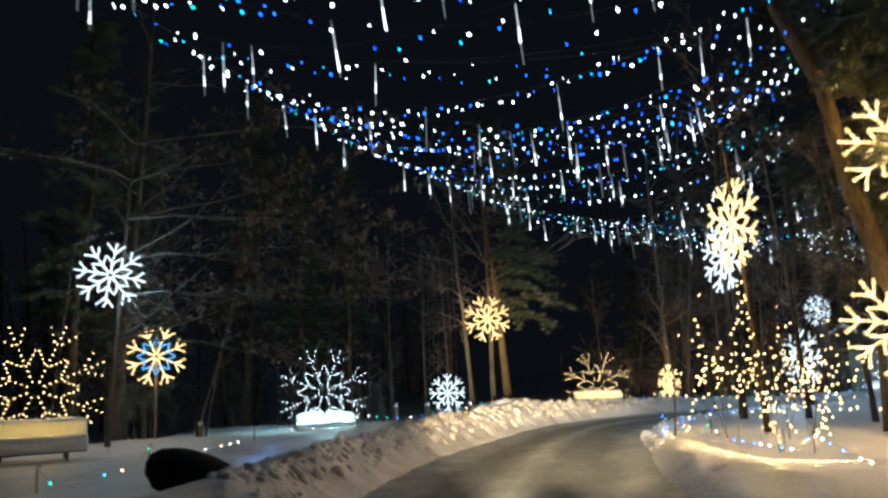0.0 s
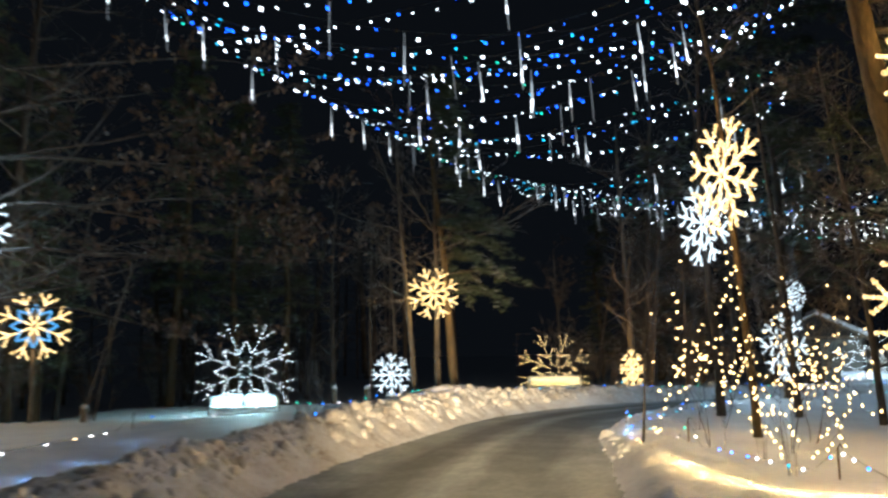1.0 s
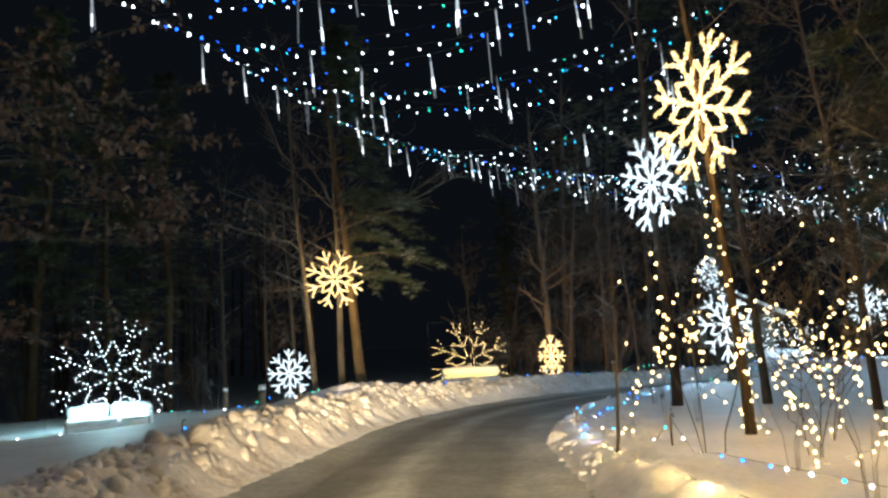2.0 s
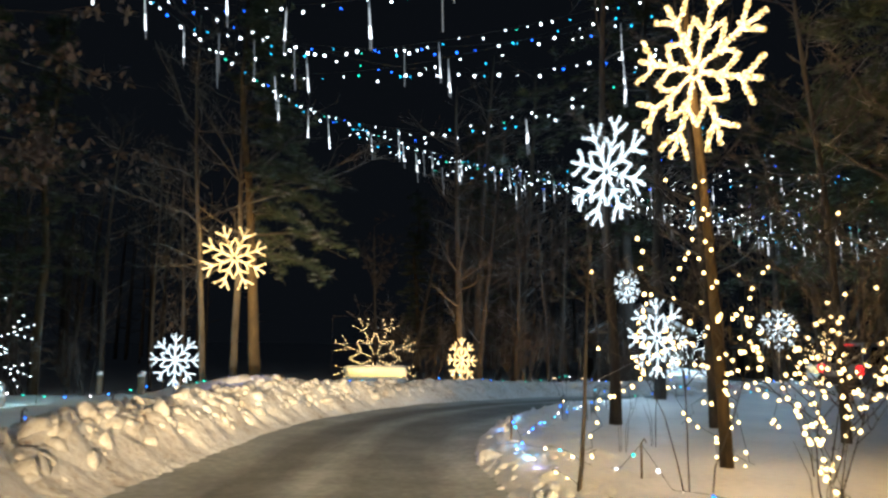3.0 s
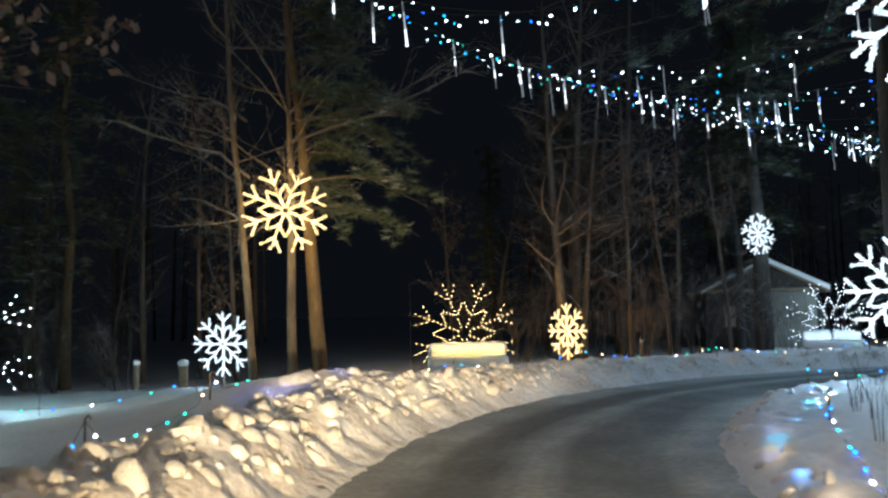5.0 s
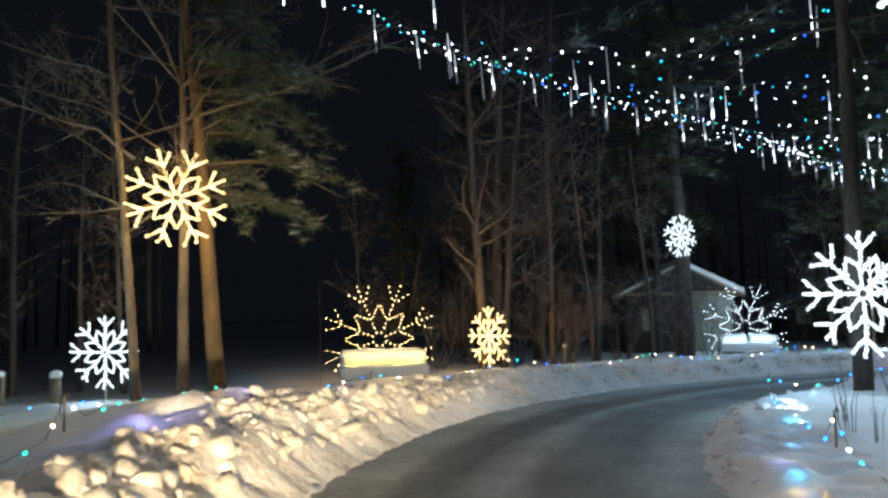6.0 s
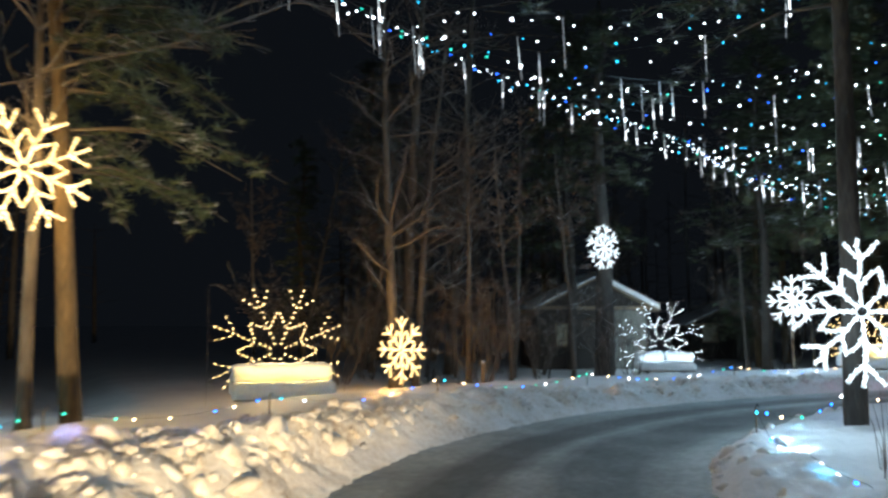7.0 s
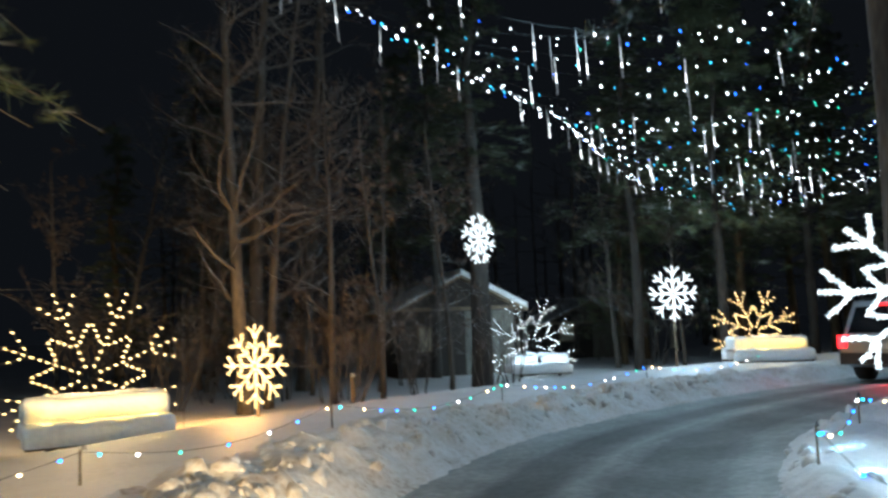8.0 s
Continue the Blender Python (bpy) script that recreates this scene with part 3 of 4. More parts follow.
def far_wood():
    """Plain trunks and boughs beyond, too far to tell apart."""
    rng = random.Random(5)
    sh = Shape()
    for _ in range(420):
        a, r = rng.uniform(0, 2 * math.pi), rng.uniform(44, 80)
        x, y = 8 + r * math.cos(a), 25 + r * math.sin(a)
        if (abs(x - 2) < 5 and y < 0) or (y > 50 and -4 < x - (y - 50) * 0.25 < 13):
            continue
        h, w = rng.uniform(9, 17), rng.uniform(0.08, 0.22)
        z = float(slope(y)) - 0.3
        lean = rng.gauss(0, 0.4)
        sh.tube([(x, y, z), (x + lean * 0.4, y, z + h * 0.5), (x + lean, y + lean, z + h)], [w, w * 0.7, 0.02], 5, False)
        for _k in range(14):
            u = rng.uniform(0.15, 0.95)
            b = rng.uniform(0, 6.28)
            l = rng.uniform(0.8, 2.4)
            q = Vector((x + lean * u, y, z + h * u))
            sh.tube([q, q + Vector((math.cos(b) * l, math.sin(b) * l, rng.uniform(-0.2, 0.9)))], [0.04, 0.008], 3, False)
    tagged(new("far_wood", sh.mesh("far_wood", BARK)), "dark trunks and boughs of distant woods", "woods", kind="stuff")


far_wood()


# ---- lit snowflakes ----
def flake_meshes(radius, mat, thick, seed=0):
    """One arm that ends in three prongs, one petal of the inner star, and the prongs."""
    arm, petal = Shape(), Shape()
    vary, prongs = random.Random(500 + seed), []
    R = radius

    def rope(sh, pts):
        line = []
        for a, b in zip(pts, pts[1:]):
            a, b = Vector(a), Vector(b)
            n = max(3, int((b - a).length / 0.026))
            line += [a.lerp(b, k / n) for k in range(n)]
        line.append(Vector(pts[-1]))
        line = [p + Vector((vary.gauss(0, 0.004), vary.gauss(0, 0.009), vary.gauss(0, 0.004))) for p in line]
        sh.tube(line, [thick * ((1.45, 0.8)[k % 2] * vary.uniform(0.75, 1.3)) for k in range(len(line) - 1)] + [thick * 1.5], 6)

    def prong(a, b):
        a = Vector(a)
        b = a + (Vector(b) - a) * vary.uniform(0.86, 1.06) + Vector((vary.gauss(0, 0.016), vary.gauss(0, 0.03), vary.gauss(0, 0.016))) * R
        m = a.lerp(b, 0.5) + Vector((vary.gauss(0, 0.012), vary.gauss(0, 0.012), 0)) * R
        tip = Shape()
        rope(tip, [a, m, b])
        prongs.append(tip.mesh("prong", mat))
    node = (vary.gauss(0, 0.014) * R, 0, 0.71 * R)
    rope(arm, [(0, 0, 0.07 * R), (vary.gauss(0, 0.012) * R, 0, 0.4 * R), node])
    prong(node, (0, 0, 1.0 * R))
    for s in (-1, 1):
        prong((0, 0, 0.68 * R), (s * 0.24 * R, 0, 0.915 * R))
    # a pointed petal between two arms
    rope(petal, [(-0.125 * R, 0, 0.3 * R), (-0.115 * R, 0, 0.42 * R), (0, 0, 0.61 * R), (0.115 * R, 0, 0.42 * R), (0.125 * R, 0, 0.3 * R)])
    return arm.mesh("arm", mat), petal.mesh("petal", mat), prongs


def snowflake(place, facing, radius, mat, label, group, turn=0.0, petal_mat=None, thick=0.0215, lamp=None, power=0.0, post=None, bracket=0.25, face=0.0):
    """facing: the degrees by which its front is turned from south. post: height of its own pole down to the snow."""
    x, y, z = place
    gz = ground_z(x, y)
    radius *= 0.91
    t = thing("snowflake_light", pose(x, y, z, 0, 0, facing), label, "light", group)
    kinds = [flake_meshes(radius, mat, thick, k) for k in range(4)]
    petal = kinds[0][1]
    if petal_mat:
        petal = flake_meshes(radius, petal_mat, thick)[1]
    for k in range(8):
        stem, _p, prongs = kinds[(k * 3 + k // 4) % 4]
        arm = part("arm", stem, t, "", pose(0, 0, 0, 0, 45 * k + turn, 0))
        for me in prongs:
            part("prong", me, arm)
        part("petal", petal, t, "blue petal" if petal_mat else "", pose(0, 0.004, 0, 0, 45 * k + 22.5 + turn, 0))
    hub = Shape().tube([(0, 0.03, 0.1 * radius), (0, 0.03, 0), (0, bracket, 0)], 0.011, 6)
    part("bracket", hub.mesh("bracket", METAL), t, "dark steel bracket")
    if post:
        part("pole", Shape().tube([(0, 0.06, gz - z - 0.3), (0, 0.06, radius * 0.9)], post, 8).mesh("pole", WOOD), t, "thin wooden pole")
    if lamp and face:
        d = bpy.data.lights.new("snowflake_glow", "SPOT")
        d.color, d.energy, d.spot_size, d.spot_blend, d.shadow_soft_size = lamp, face, radians(150), 1.0, radius * 0.5
        new("snowflake_glow", d).matrix_basis = pose(x, y, z, 0, 0, facing) @ look((0, -0.3, 0), (0, -4.3, -3.0))
    if lamp:
        d = bpy.data.lights.new("snowflake_glow", "POINT")
        d.color, d.energy, d.shadow_soft_size = lamp, power, radius * 0.5
        o = new("snowflake_glow", d)
        o.matrix_basis = pose(x, y, z, 0, 0, facing) @ pose(0, -0.45, 0)
    return t


GOLD_LAMP, COOL_LAMP = (1.0, 0.69, 0.33), (0.55, 0.82, 1.0)
G = "snowflakes along the lane"
snowflake((1.72, 30.46, 3.45), 4, 0.98, WARM, "warm white snowflake hung on a tree trunk", G, 22.5, lamp=(1.0, 0.57, 0.14), power=160, bracket=0.55)
snowflake((0.06, 37.8, 0.5), -25, 1.05, COOL, "cool white snowflake standing low over the snow", G, 0, lamp=COOL_LAMP, power=90, post=0.03)
snowflake((10.37, 37.1, 0.6), -69, 0.95, WARM, "warm white snowflake standing at a tree's foot", G, 0, lamp=(1.0, 0.52, 0.14), power=230, post=0.03)
snowflake((18.5, 39.0, 3.8), 8, 0.83, COOL, "cool white snowflake on a thick dark trunk", G, 15, lamp=COOL_LAMP, power=24)
snowflake((24.0, 36.2, 2.0), -25, 0.95, COOL, "cool white snowflake among bare trees", G, 0, lamp=COOL_LAMP, power=140, post=0.03)
snowflake((5.87, 15.3, 4.11), -79, 1.04, WARM, "large warm white snowflake high on a trunk", G, 22.5, lamp=(1.0, 0.62, 0.24), power=165, face=40)
snowflake((7.18, 19.67, 4.05), -76, 1.0, COOL, "large cool white snowflake high on a trunk", G, 21, lamp=COOL_LAMP, power=18, face=22)
snowflake((11.08, 24.6, 1.45), -76, 1.04, COOL, "large cool white snowflake near the lane's bank", G, 0, lamp=COOL_LAMP, power=24, face=26)
snowflake((7.3, 11.75, 4.62), -20, 0.98, WARM, "large warm white snowflake on a leaning trunk", G, 12, lamp=(1.0, 0.6, 0.2), power=330)
snowflake((7.5, 12.75, 1.92), -20, 0.98, WARM, "warm white snowflake low among bushes", G, 8, lamp=GOLD_LAMP, power=60, post=0.03)
snowflake((-8.92, 21.08, 4.39), 22, 0.98, COOL, "cool white snowflake on a slim oak trunk", G, 10, lamp=COOL_LAMP, power=70)
snowflake((-8.78, 24.2, 2.27), 18, 0.98, WARM, "warm white snowflake with blue petals on a pole", G, 22.5, AQUA, lamp=GOLD_LAMP, power=30, post=0.05)

# trunks that carry snowflakes
CARRY = [bare_tree(31, 9, 0.058, (-0.03, 0.02), low=0.55, kids=4, bark=PINE_BARK), bare_tree(32, 10, 0.085, (0.0, 0.02), low=0.6, kids=4, bark=DARK_BARK), pine_tree(33, 14, 0.14, 0.4, 4.3, 20, DARK_BARK), pine_tree(34, 13, 0.35, 0.5, 2.6, 10, DARK_BARK)]
plant("bare_tree", CARRY[0], 6.23, 15.43, 0, 1, "thin trunk lit gold by its snowflake", group="trees that carry snowflakes")
plant("bare_tree", CARRY[1], 7.4, 19.85, 0, 1, "slim dark trunk carrying a white snowflake", group="trees that carry snowflakes")
plant("pine_tree", CARRY[2], 11.35, 24.95, 0, 1, "pine trunk behind a large white snowflake", group="trees that carry snowflakes")
plant("pine_tree", CARRY[3], 18.75, 39.4, 0, 1, "thick dark pine trunk with a white snowflake", group="trees that carry snowflakes")
plant("pine_tree", pine_tree(35, 12, 0.2, 0.36, 3.0, 30, DARK_BARK, lean=-0.3, side=-0.3), 8.35, 12.75, 0, 1, "pine with gold-lit leaning trunk and low boughs", group="trees that carry snowflakes")


BOUGHS = pine_tree(37, 12, 0.13, 0.3, 3.0, 22, DARK_BARK)
for x, y, a in ((9.6, 13.9, 0), (11.2, 16.6, 120), (9.9, 10.6, 240)):
    plant("pine_tree", BOUGHS, x, y, a, 1, "pine with long low boughs lit gold by the snowflakes", group="pines behind the lit bushes")


TANGLE = [bare_tree(44, 8, 0.07, (0.06, 0), low=0.2, kids=8, levels=3), bare_tree(45, 7, 0.06, (-0.08, 0.03), low=0.18, kids=8, levels=3)]
for k, (x, y, a) in enumerate(((7.9, 14.3, 0), (9.1, 16.9, 70), (8.7, 19.1, 140), (10.3, 14.8, 220), (11.5, 18.0, 300), (8.4, 12.6, 30))):
    plant("bare_tree", TANGLE[k % 2], x, y, a, 1, "low leafless tree with tangled boughs lit gold", group="tangled trees by the lane")


# ---- picnic tables with half-hidden bulb snowflakes ----
def slab(w, d, h, seed, r=0.11):
    """A rounded, uneven slab of snow resting at height 0."""
    rng = random.Random(seed)
    bm = bmesh.new()
    bmesh.ops.create_cube(bm, size=1)
    bmesh.ops.scale(bm, vec=(w, d, h), verts=bm.verts)
    bmesh.ops.translate(bm, vec=(0, 0, h / 2), verts=bm.verts)
    bmesh.ops.bevel(bm, geom=[e for e in bm.edges if max(v.co.z for v in e.verts) > h * 0.9 or e.verts[0].co.z != e.verts[1].co.z], offset=min(r, h * 0.45), segments=4, profile=0.5, affect="EDGES")
    bmesh.ops.subdivide_edges(bm, edges=[e for e in bm.edges if e.calc_length() > 0.3], cuts=7, use_grid_fill=True)
    off = rng.uniform(0, 50)
    for v in bm.verts:
        n = noise.noise_vector(v.co * 2.2 + Vector((off, 0, 0))) * 0.035 + noise.noise_vector(v.co * 7 + Vector((off, 3, 0))) * 0.012
        v.co += Vector((n.x, n.y, n.z if v.co.z > 0.02 else 0))
    me = bpy.data.meshes.new("snow_load")
    bm.to_mesh(me)
    bm.free()
    me.materials.append(SNOW)
    me.shade_smooth()
    return me


def picnic_table(x, y, facing, label, seed, split=False, length=2.0, sunk=0.4):
    t = thing("picnic_table", pose(x, y, ground_z(x, y) - sunk, 0, 0, facing), label, "table", "picnic tables in the snow")
    L = length / 2
    plank = Shape().box((-L, -0.068, -0.02), (L, 0.068, 0.02)).mesh("plank", WOOD, False)
    for k in range(5):
        part("plank", plank, t, "", pose(0, -0.3 + 0.15 * k, 0.73))
    for s in (-1, 1):
        for k in (0, 1):
            part("bench_plank", plank, t, "", pose(0, s * (0.62 + 0.15 * k), 0.43))
        part("leg_frame", Shape().tube([(s * (L - 0.35), -0.62, 0), (s * (L - 0.35), -0.22, 0.71)], 0.04, 6).tube([(s * (L - 0.35), 0.62, 0), (s * (L - 0.35), 0.22, 0.71)], 0.04, 6)
             .tube([(s * (L - 0.35), -0.78, 0.40), (s * (L - 0.35), 0.78, 0.40)], 0.035, 6).mesh("leg_frame", METAL), t, "dark leg frame")
    for s in (-1, 1):
        part("bench_snow", slab(length + 0.1, 0.42, 0.33, seed + s), t, "thick rounded snow on the bench", pose(0, s * 0.7, 0.448))
    if split:
        for s in (-1, 1):
            part("table_snow", slab(L + 0.02, 0.8, 0.34, seed + 5 + s), t, "thick mound of snow on the tabletop", pose(s * (L / 2 + 0.03), 0, 0.748, 0, s * 3, 0))
    else:
        part("table_snow", slab(length + 0.08, 0.82, 0.36, seed + 3), t, "thick slab of snow on the tabletop", pose(0, 0, 0.748))
    return t


BALL = {}


def bulb_mesh(mat, r=0.04):
    key = (mat.name, r)
    if key not in BALL:
        BALL[key] = Shape().ball((0, 0, 0), r, 4, 6).mesh("bulb", mat)
    return BALL[key]


def bulb_flake(x, y, z, facing, radius, mat, label, lamp, power, size):
    """A wire snowflake set with single bulbs in a square frame; its foot is in the snow."""
    t = thing("bulb_snowflake", pose(x, y, z, 0, 0, facing), label, "light", "bulb snowflakes behind the tables")
    gz = ground_z(x, y) - z
    wires, spots = Shape(), []

    def run(a, b, n):
        a, b = Vector(a), Vector(b)
        if min(a.z, b.z) < gz + 0.05:
            return
        wires.tube([a, b], 0.006, 4, False)
        for k in range(n):
            spots.append(a.lerp(b, (k + 0.5) / n))
    R = radius
    for k in range(8):
        w = math.pi / 8 + k * math.pi / 4
        d, e = Vector((math.sin(w), 0, math.cos(w))), Vector((math.cos(w), 0, -math.sin(w)))
        run(d * 0.08 * R, d * 0.66 * R, 7)
        run(d * 0.66 * R, d * 1.02 * R, 4)
        for s in (-1, 1):
            run(d * 0.68 * R + e * (s * 0.03 * R), d * 0.93 * R + e * (s * 0.21 * R), 3)
        # the point of the inner star between this arm and the next
        w2 = w + math.pi / 8
        d2, e2 = Vector((math.sin(w2), 0, math.cos(w2))), Vector((math.cos(w2), 0, -math.sin(w2)))
        for s in (-1, 1):
            run(d2 * 0.35 * R + e2 * (s * 0.115 * R), d2 * 0.59 * R + e2 * (s * 0.012 * R), 4)
    part("wire_frame", wires.mesh("wire_frame", WIRE), t, "thin dark wire")
    S, top = radius * 1.0, radius * 0.965
    part("square_frame", Shape().tube([(-S, 0.02, gz - 0.1), (-S, 0.02, top), (S, 0.02, top), (S, 0.02, gz - 0.1)], 0.0042, 5).mesh("square_frame", METAL), t)
    me = bulb_mesh(FLAKE_WARM if mat is WARM_BULB else FLAKE_COOL, size)
    for p in spots:
        part("bulb", me, t, "", Matrix.Translation(p + Vector((0, -0.03, 0))))
    d = bpy.data.lights.new("bulb_snowflake_glow", "POINT")
    d.color, d.energy, d.shadow_soft_size = lamp, power * 0.35, 0.4
    new("bulb_snowflake_glow", d).matrix_basis = pose(x, y, z + 0.25, 0, 0, facing) @ pose(0, -0.5, 0)
    return t


def lit_table(x, y, facing, mat, lamp, power, colour, seed, split=False, radius=1.62, z=1.05, sunk=0.4, size=0.0155):
    picnic_table(x, y, facing, "snow-laden picnic table lit " + colour + " from behind", seed, split, 2.0, sunk)
    m = pose(x, y, ground_z(x, y) - sunk, 0, 0, facing)
    p = m @ Vector((0, 1.1, 0))
    bulb_flake(p.x, p.y, z, facing, radius, mat, colour + " bulb snowflake on wire behind a picnic table", lamp, power, size)
    line = [m @ Vector((-1.0 + 0.2 * k, -0.455 + 0.01 * (k % 2), 0.71)) for k in range(11)]
    light_string("table_light_string", line, 0.3, random.Random(seed), [mat], colour + " bulbs lying along the tabletop snow", "table light strings", 0.026)
    for k in (-0.75, -0.25, 0.25, 0.75):
        d = bpy.data.lights.new("table_string_glow", "POINT")
        d.color, d.energy, d.shadow_soft_size = (1.0, 0.66, 0.14) if colour == "gold" else lamp, power * 0.02, 0.05
        new("table_string_glow", d).matrix_basis = m @ pose(k, -0.72, 0.93)


# ---- the canopy of light strings and falling-light tubes over the lane ----
LEFT_CABLE = [(-6.0, 8.5, 7.7), (-4.4, 13.3, 7.5), (-2.4, 19.0, 7.4), (-0.5, 22.4, 7.4), (1.1, 25.6, 7.4), (3.0, 28.6, 7.4), (5.6, 31.0, 7.4), (8.5, 33.0, 7.4), (13.9, 34.9, 7.2), (19.5, 36.3, 7.0), (24.5, 39.0, 6.9), (30.0, 41.5, 6.9)]
RIGHT_CABLE = [(5.5, 6.5, 7.6), (7.0, 12.0, 7.6), (8.2, 17.0, 7.7), (9.8, 21.0, 7.8), (12.0, 24.5, 7.8), (15.5, 27.5, 7.6), (20, 29.0, 7.2), (26, 30.5, 7.0), (31, 32.0, 7.0), (37, 34.0, 7.1)]


def along(line, n):
    p = np.array(line)
    s = np.concatenate([[0], np.cumsum(np.linalg.norm(np.diff(p, axis=0), axis=1))])
    u = np.linspace(0, s[-1], n)
    return [Vector([float(np.interp(a, s, p[:, k])) for k in range(3)]) for a in u]


def sagging(a, b, sag, n):
    return [a.lerp(b, k / n) - Vector((0, 0, 4 * sag * (k / n) * (1 - k / n))) for k in range(n + 1)]


TUBE_FADE = Shape().tube([(0, 0, 0), (0, 0, -0.8)], 0.0085, 6).mesh("tube", TUBE_DIM)
TUBE_TAIL = Shape().tube([(0, 0, 0.3), (0, 0, 0.12), (0, 0, 0)], [0.0095, 0.0105, 0.0115], 6).mesh("fading_trail", TUBE_MID)
TUBE_ON = {n: Shape().tube([(0, 0, 0), (0, 0, -n * 0.5), (0, 0, -n)], [0.0115, 0.013, 0.016], 6).mesh("lit_end", TUBE_LED) for n in (0.1, 0.2, 0.3)}


def light_string(name, line, spacing, rng, mats, label, group, r=0.025, jitter=0.0):
    t = thing(name, Matrix.Translation(line[0]), label, "light", group)
    o = line[0]
    rel = [p - o for p in line]
    part("wire", Shape().tube(rel, 0.003, 4, False).mesh("wire", WIRE), t, "thin dark wire")
    s = [0.0]
    for a, b in zip(rel, rel[1:]):
        s.append(s[-1] + (b - a).length)
    pos = spacing * rng.uniform(0.2, 0.8)
    while pos < s[-1]:
        j = max(k for k in range(len(s)) if s[k] <= pos)
        j = min(j, len(rel) - 2)
        q = rel[j].lerp(rel[j + 1], (pos - s[j]) / max(s[j + 1] - s[j], 1e-6))
        size = rng.choice(r) if isinstance(r, tuple) else r
        part("bulb", bulb_mesh(rng.choice(mats), size), t, "", Matrix.Translation(q - Vector((0, 0, size * 0.9 + jitter * rng.random()))))
        pos += spacing * rng.uniform(0.5, 1.5)
    return t


def light_tube(q, rng):
    t = thing("falling_light_tube", Matrix.Translation(q) @ pose(0, 0, 0, rng.gauss(0, 2), rng.gauss(-3, 2), 0), "slim hanging tube of white falling lights", "light", "falling-light tubes")
    up, run = rng.choice((-0.5, -0.5, -0.42, -0.35, -0.31)), rng.choice((0.1, 0.2, 0.2, 0.3))
    part("tube", TUBE_FADE, t)
    if rng.random() < 0.8:
        part("fading_trail", TUBE_TAIL, t, "half-lit stretch", Matrix.Translation((0, 0, up)))
        part("lit_end", TUBE_ON[run], t, "bright lit stretch", Matrix.Translation((0, 0, up)))
    part("hook", Shape().tube([(0, 0, 0.03), (0, 0, 0)], 0.006, 4).mesh("hook", WIRE), t)


def canopy():
    rng = random.Random(9)
    mats = [COOL_BULB] * 24 + [BLUE] * 2 + [CYAN] * 7 + [GREEN] * 3
    blues = [COOL_BULB] * 18 + [BLUE] * 12 + [CYAN] * 4 + [GREEN]
    lab, grp = "sagging string of white and blue bulbs over the lane", "canopy light strings"
    n = 38
    L, R = along(LEFT_CABLE, n), along(RIGHT_CABLE, n)
    light_string("light_string", L, 0.4, rng, mats, "long string of white and blue bulbs along the lane", grp, (0.014, 0.018, 0.024), 0.1)
    tubes = []
    for k in [i for i in range(n - 1) for _ in range(2 if i < 11 else 1)]:
        j = min(n - 1, max(0, k + rng.choice((-3, -2, -1, 0, 1, 2, 3))))
        line = sagging(L[k], R[j], rng.uniform(0.5, 1.7), 14)
        light_string("light_string", line, 0.46 if k < 5 else 0.34 if k < 14 else 0.39, rng, blues if k < 13 else mats, lab, grp, (0.012, 0.015, 0.019, 0.025) if k < 14 else (0.012, 0.0145, 0.018, 0.023), 0.4 if k < 5 else 0.14 if k < 14 else 0.28)
        for _ in range(2 if k < 11 else 3):
            tubes.append(rng.choice(line[:-2]) + Vector((0, 0, -0.03)))
    for p in L:
        if rng.random() < 0.8:
            tubes.append(p + Vector((0, 0, -0.03)))
    for q in tubes:
        light_tube(q, rng)


canopy()

# the strings' own light on the lane below them
for x, y, z, e in ((1.0, 11.0, 6.8, 60), (3.5, 20.0, 6.8, 26), (7.0, 26.5, 6.8, 60), (13.0, 30.5, 6.6, 260), (20.0, 32.5, 6.3, 340)):
    d = bpy.data.lights.new("canopy_glow", "POINT")
    d.color, d.energy, d.shadow_soft_size = (0.45, 0.74, 1.0), e, 1.2
    new("canopy_glow", d).matrix_basis = pose(x, y, z)


lit_table(6.62, 34.9, -10, WARM_BULB, GOLD_LAMP, 160, "gold", 100, False, 1.53, 0.66, 0.33, 0.017)
lit_table(-4.4, 29.1, 10, COOL_BULB, (0.42, 0.84, 0.92), 760, "cool white", 120, True, 1.72, 0.9, 0.4, 0.0155)
lit_table(23.0, 41.2, -36, COOL_BULB, COOL_LAMP, 150, "cool white", 140, True, 1.72, 0.5, 0.3, 0.017)
lit_table(-8.95, 17.5, 28, WARM_BULB, GOLD_LAMP, 60, "gold", 160, False, 1.6, 1.4, 0.22)
lit_table(24.4, 33.5, -45, WARM_BULB, GOLD_LAMP, 130, "gold", 180, False, 1.3, 0.75, 0.4, 0.018)


# ---- strings on stakes along the banks ----
def sunk_glow(x, y, colour, watts, up=0.07):
    d = bpy.data.lights.new("sunk_bulb_glow", "POINT")
    d.color, d.energy, d.shadow_soft_size = colour, watts, 0.02
    new("sunk_bulb_glow", d).matrix_basis = pose(x, y, ground_z(x, y) + up)


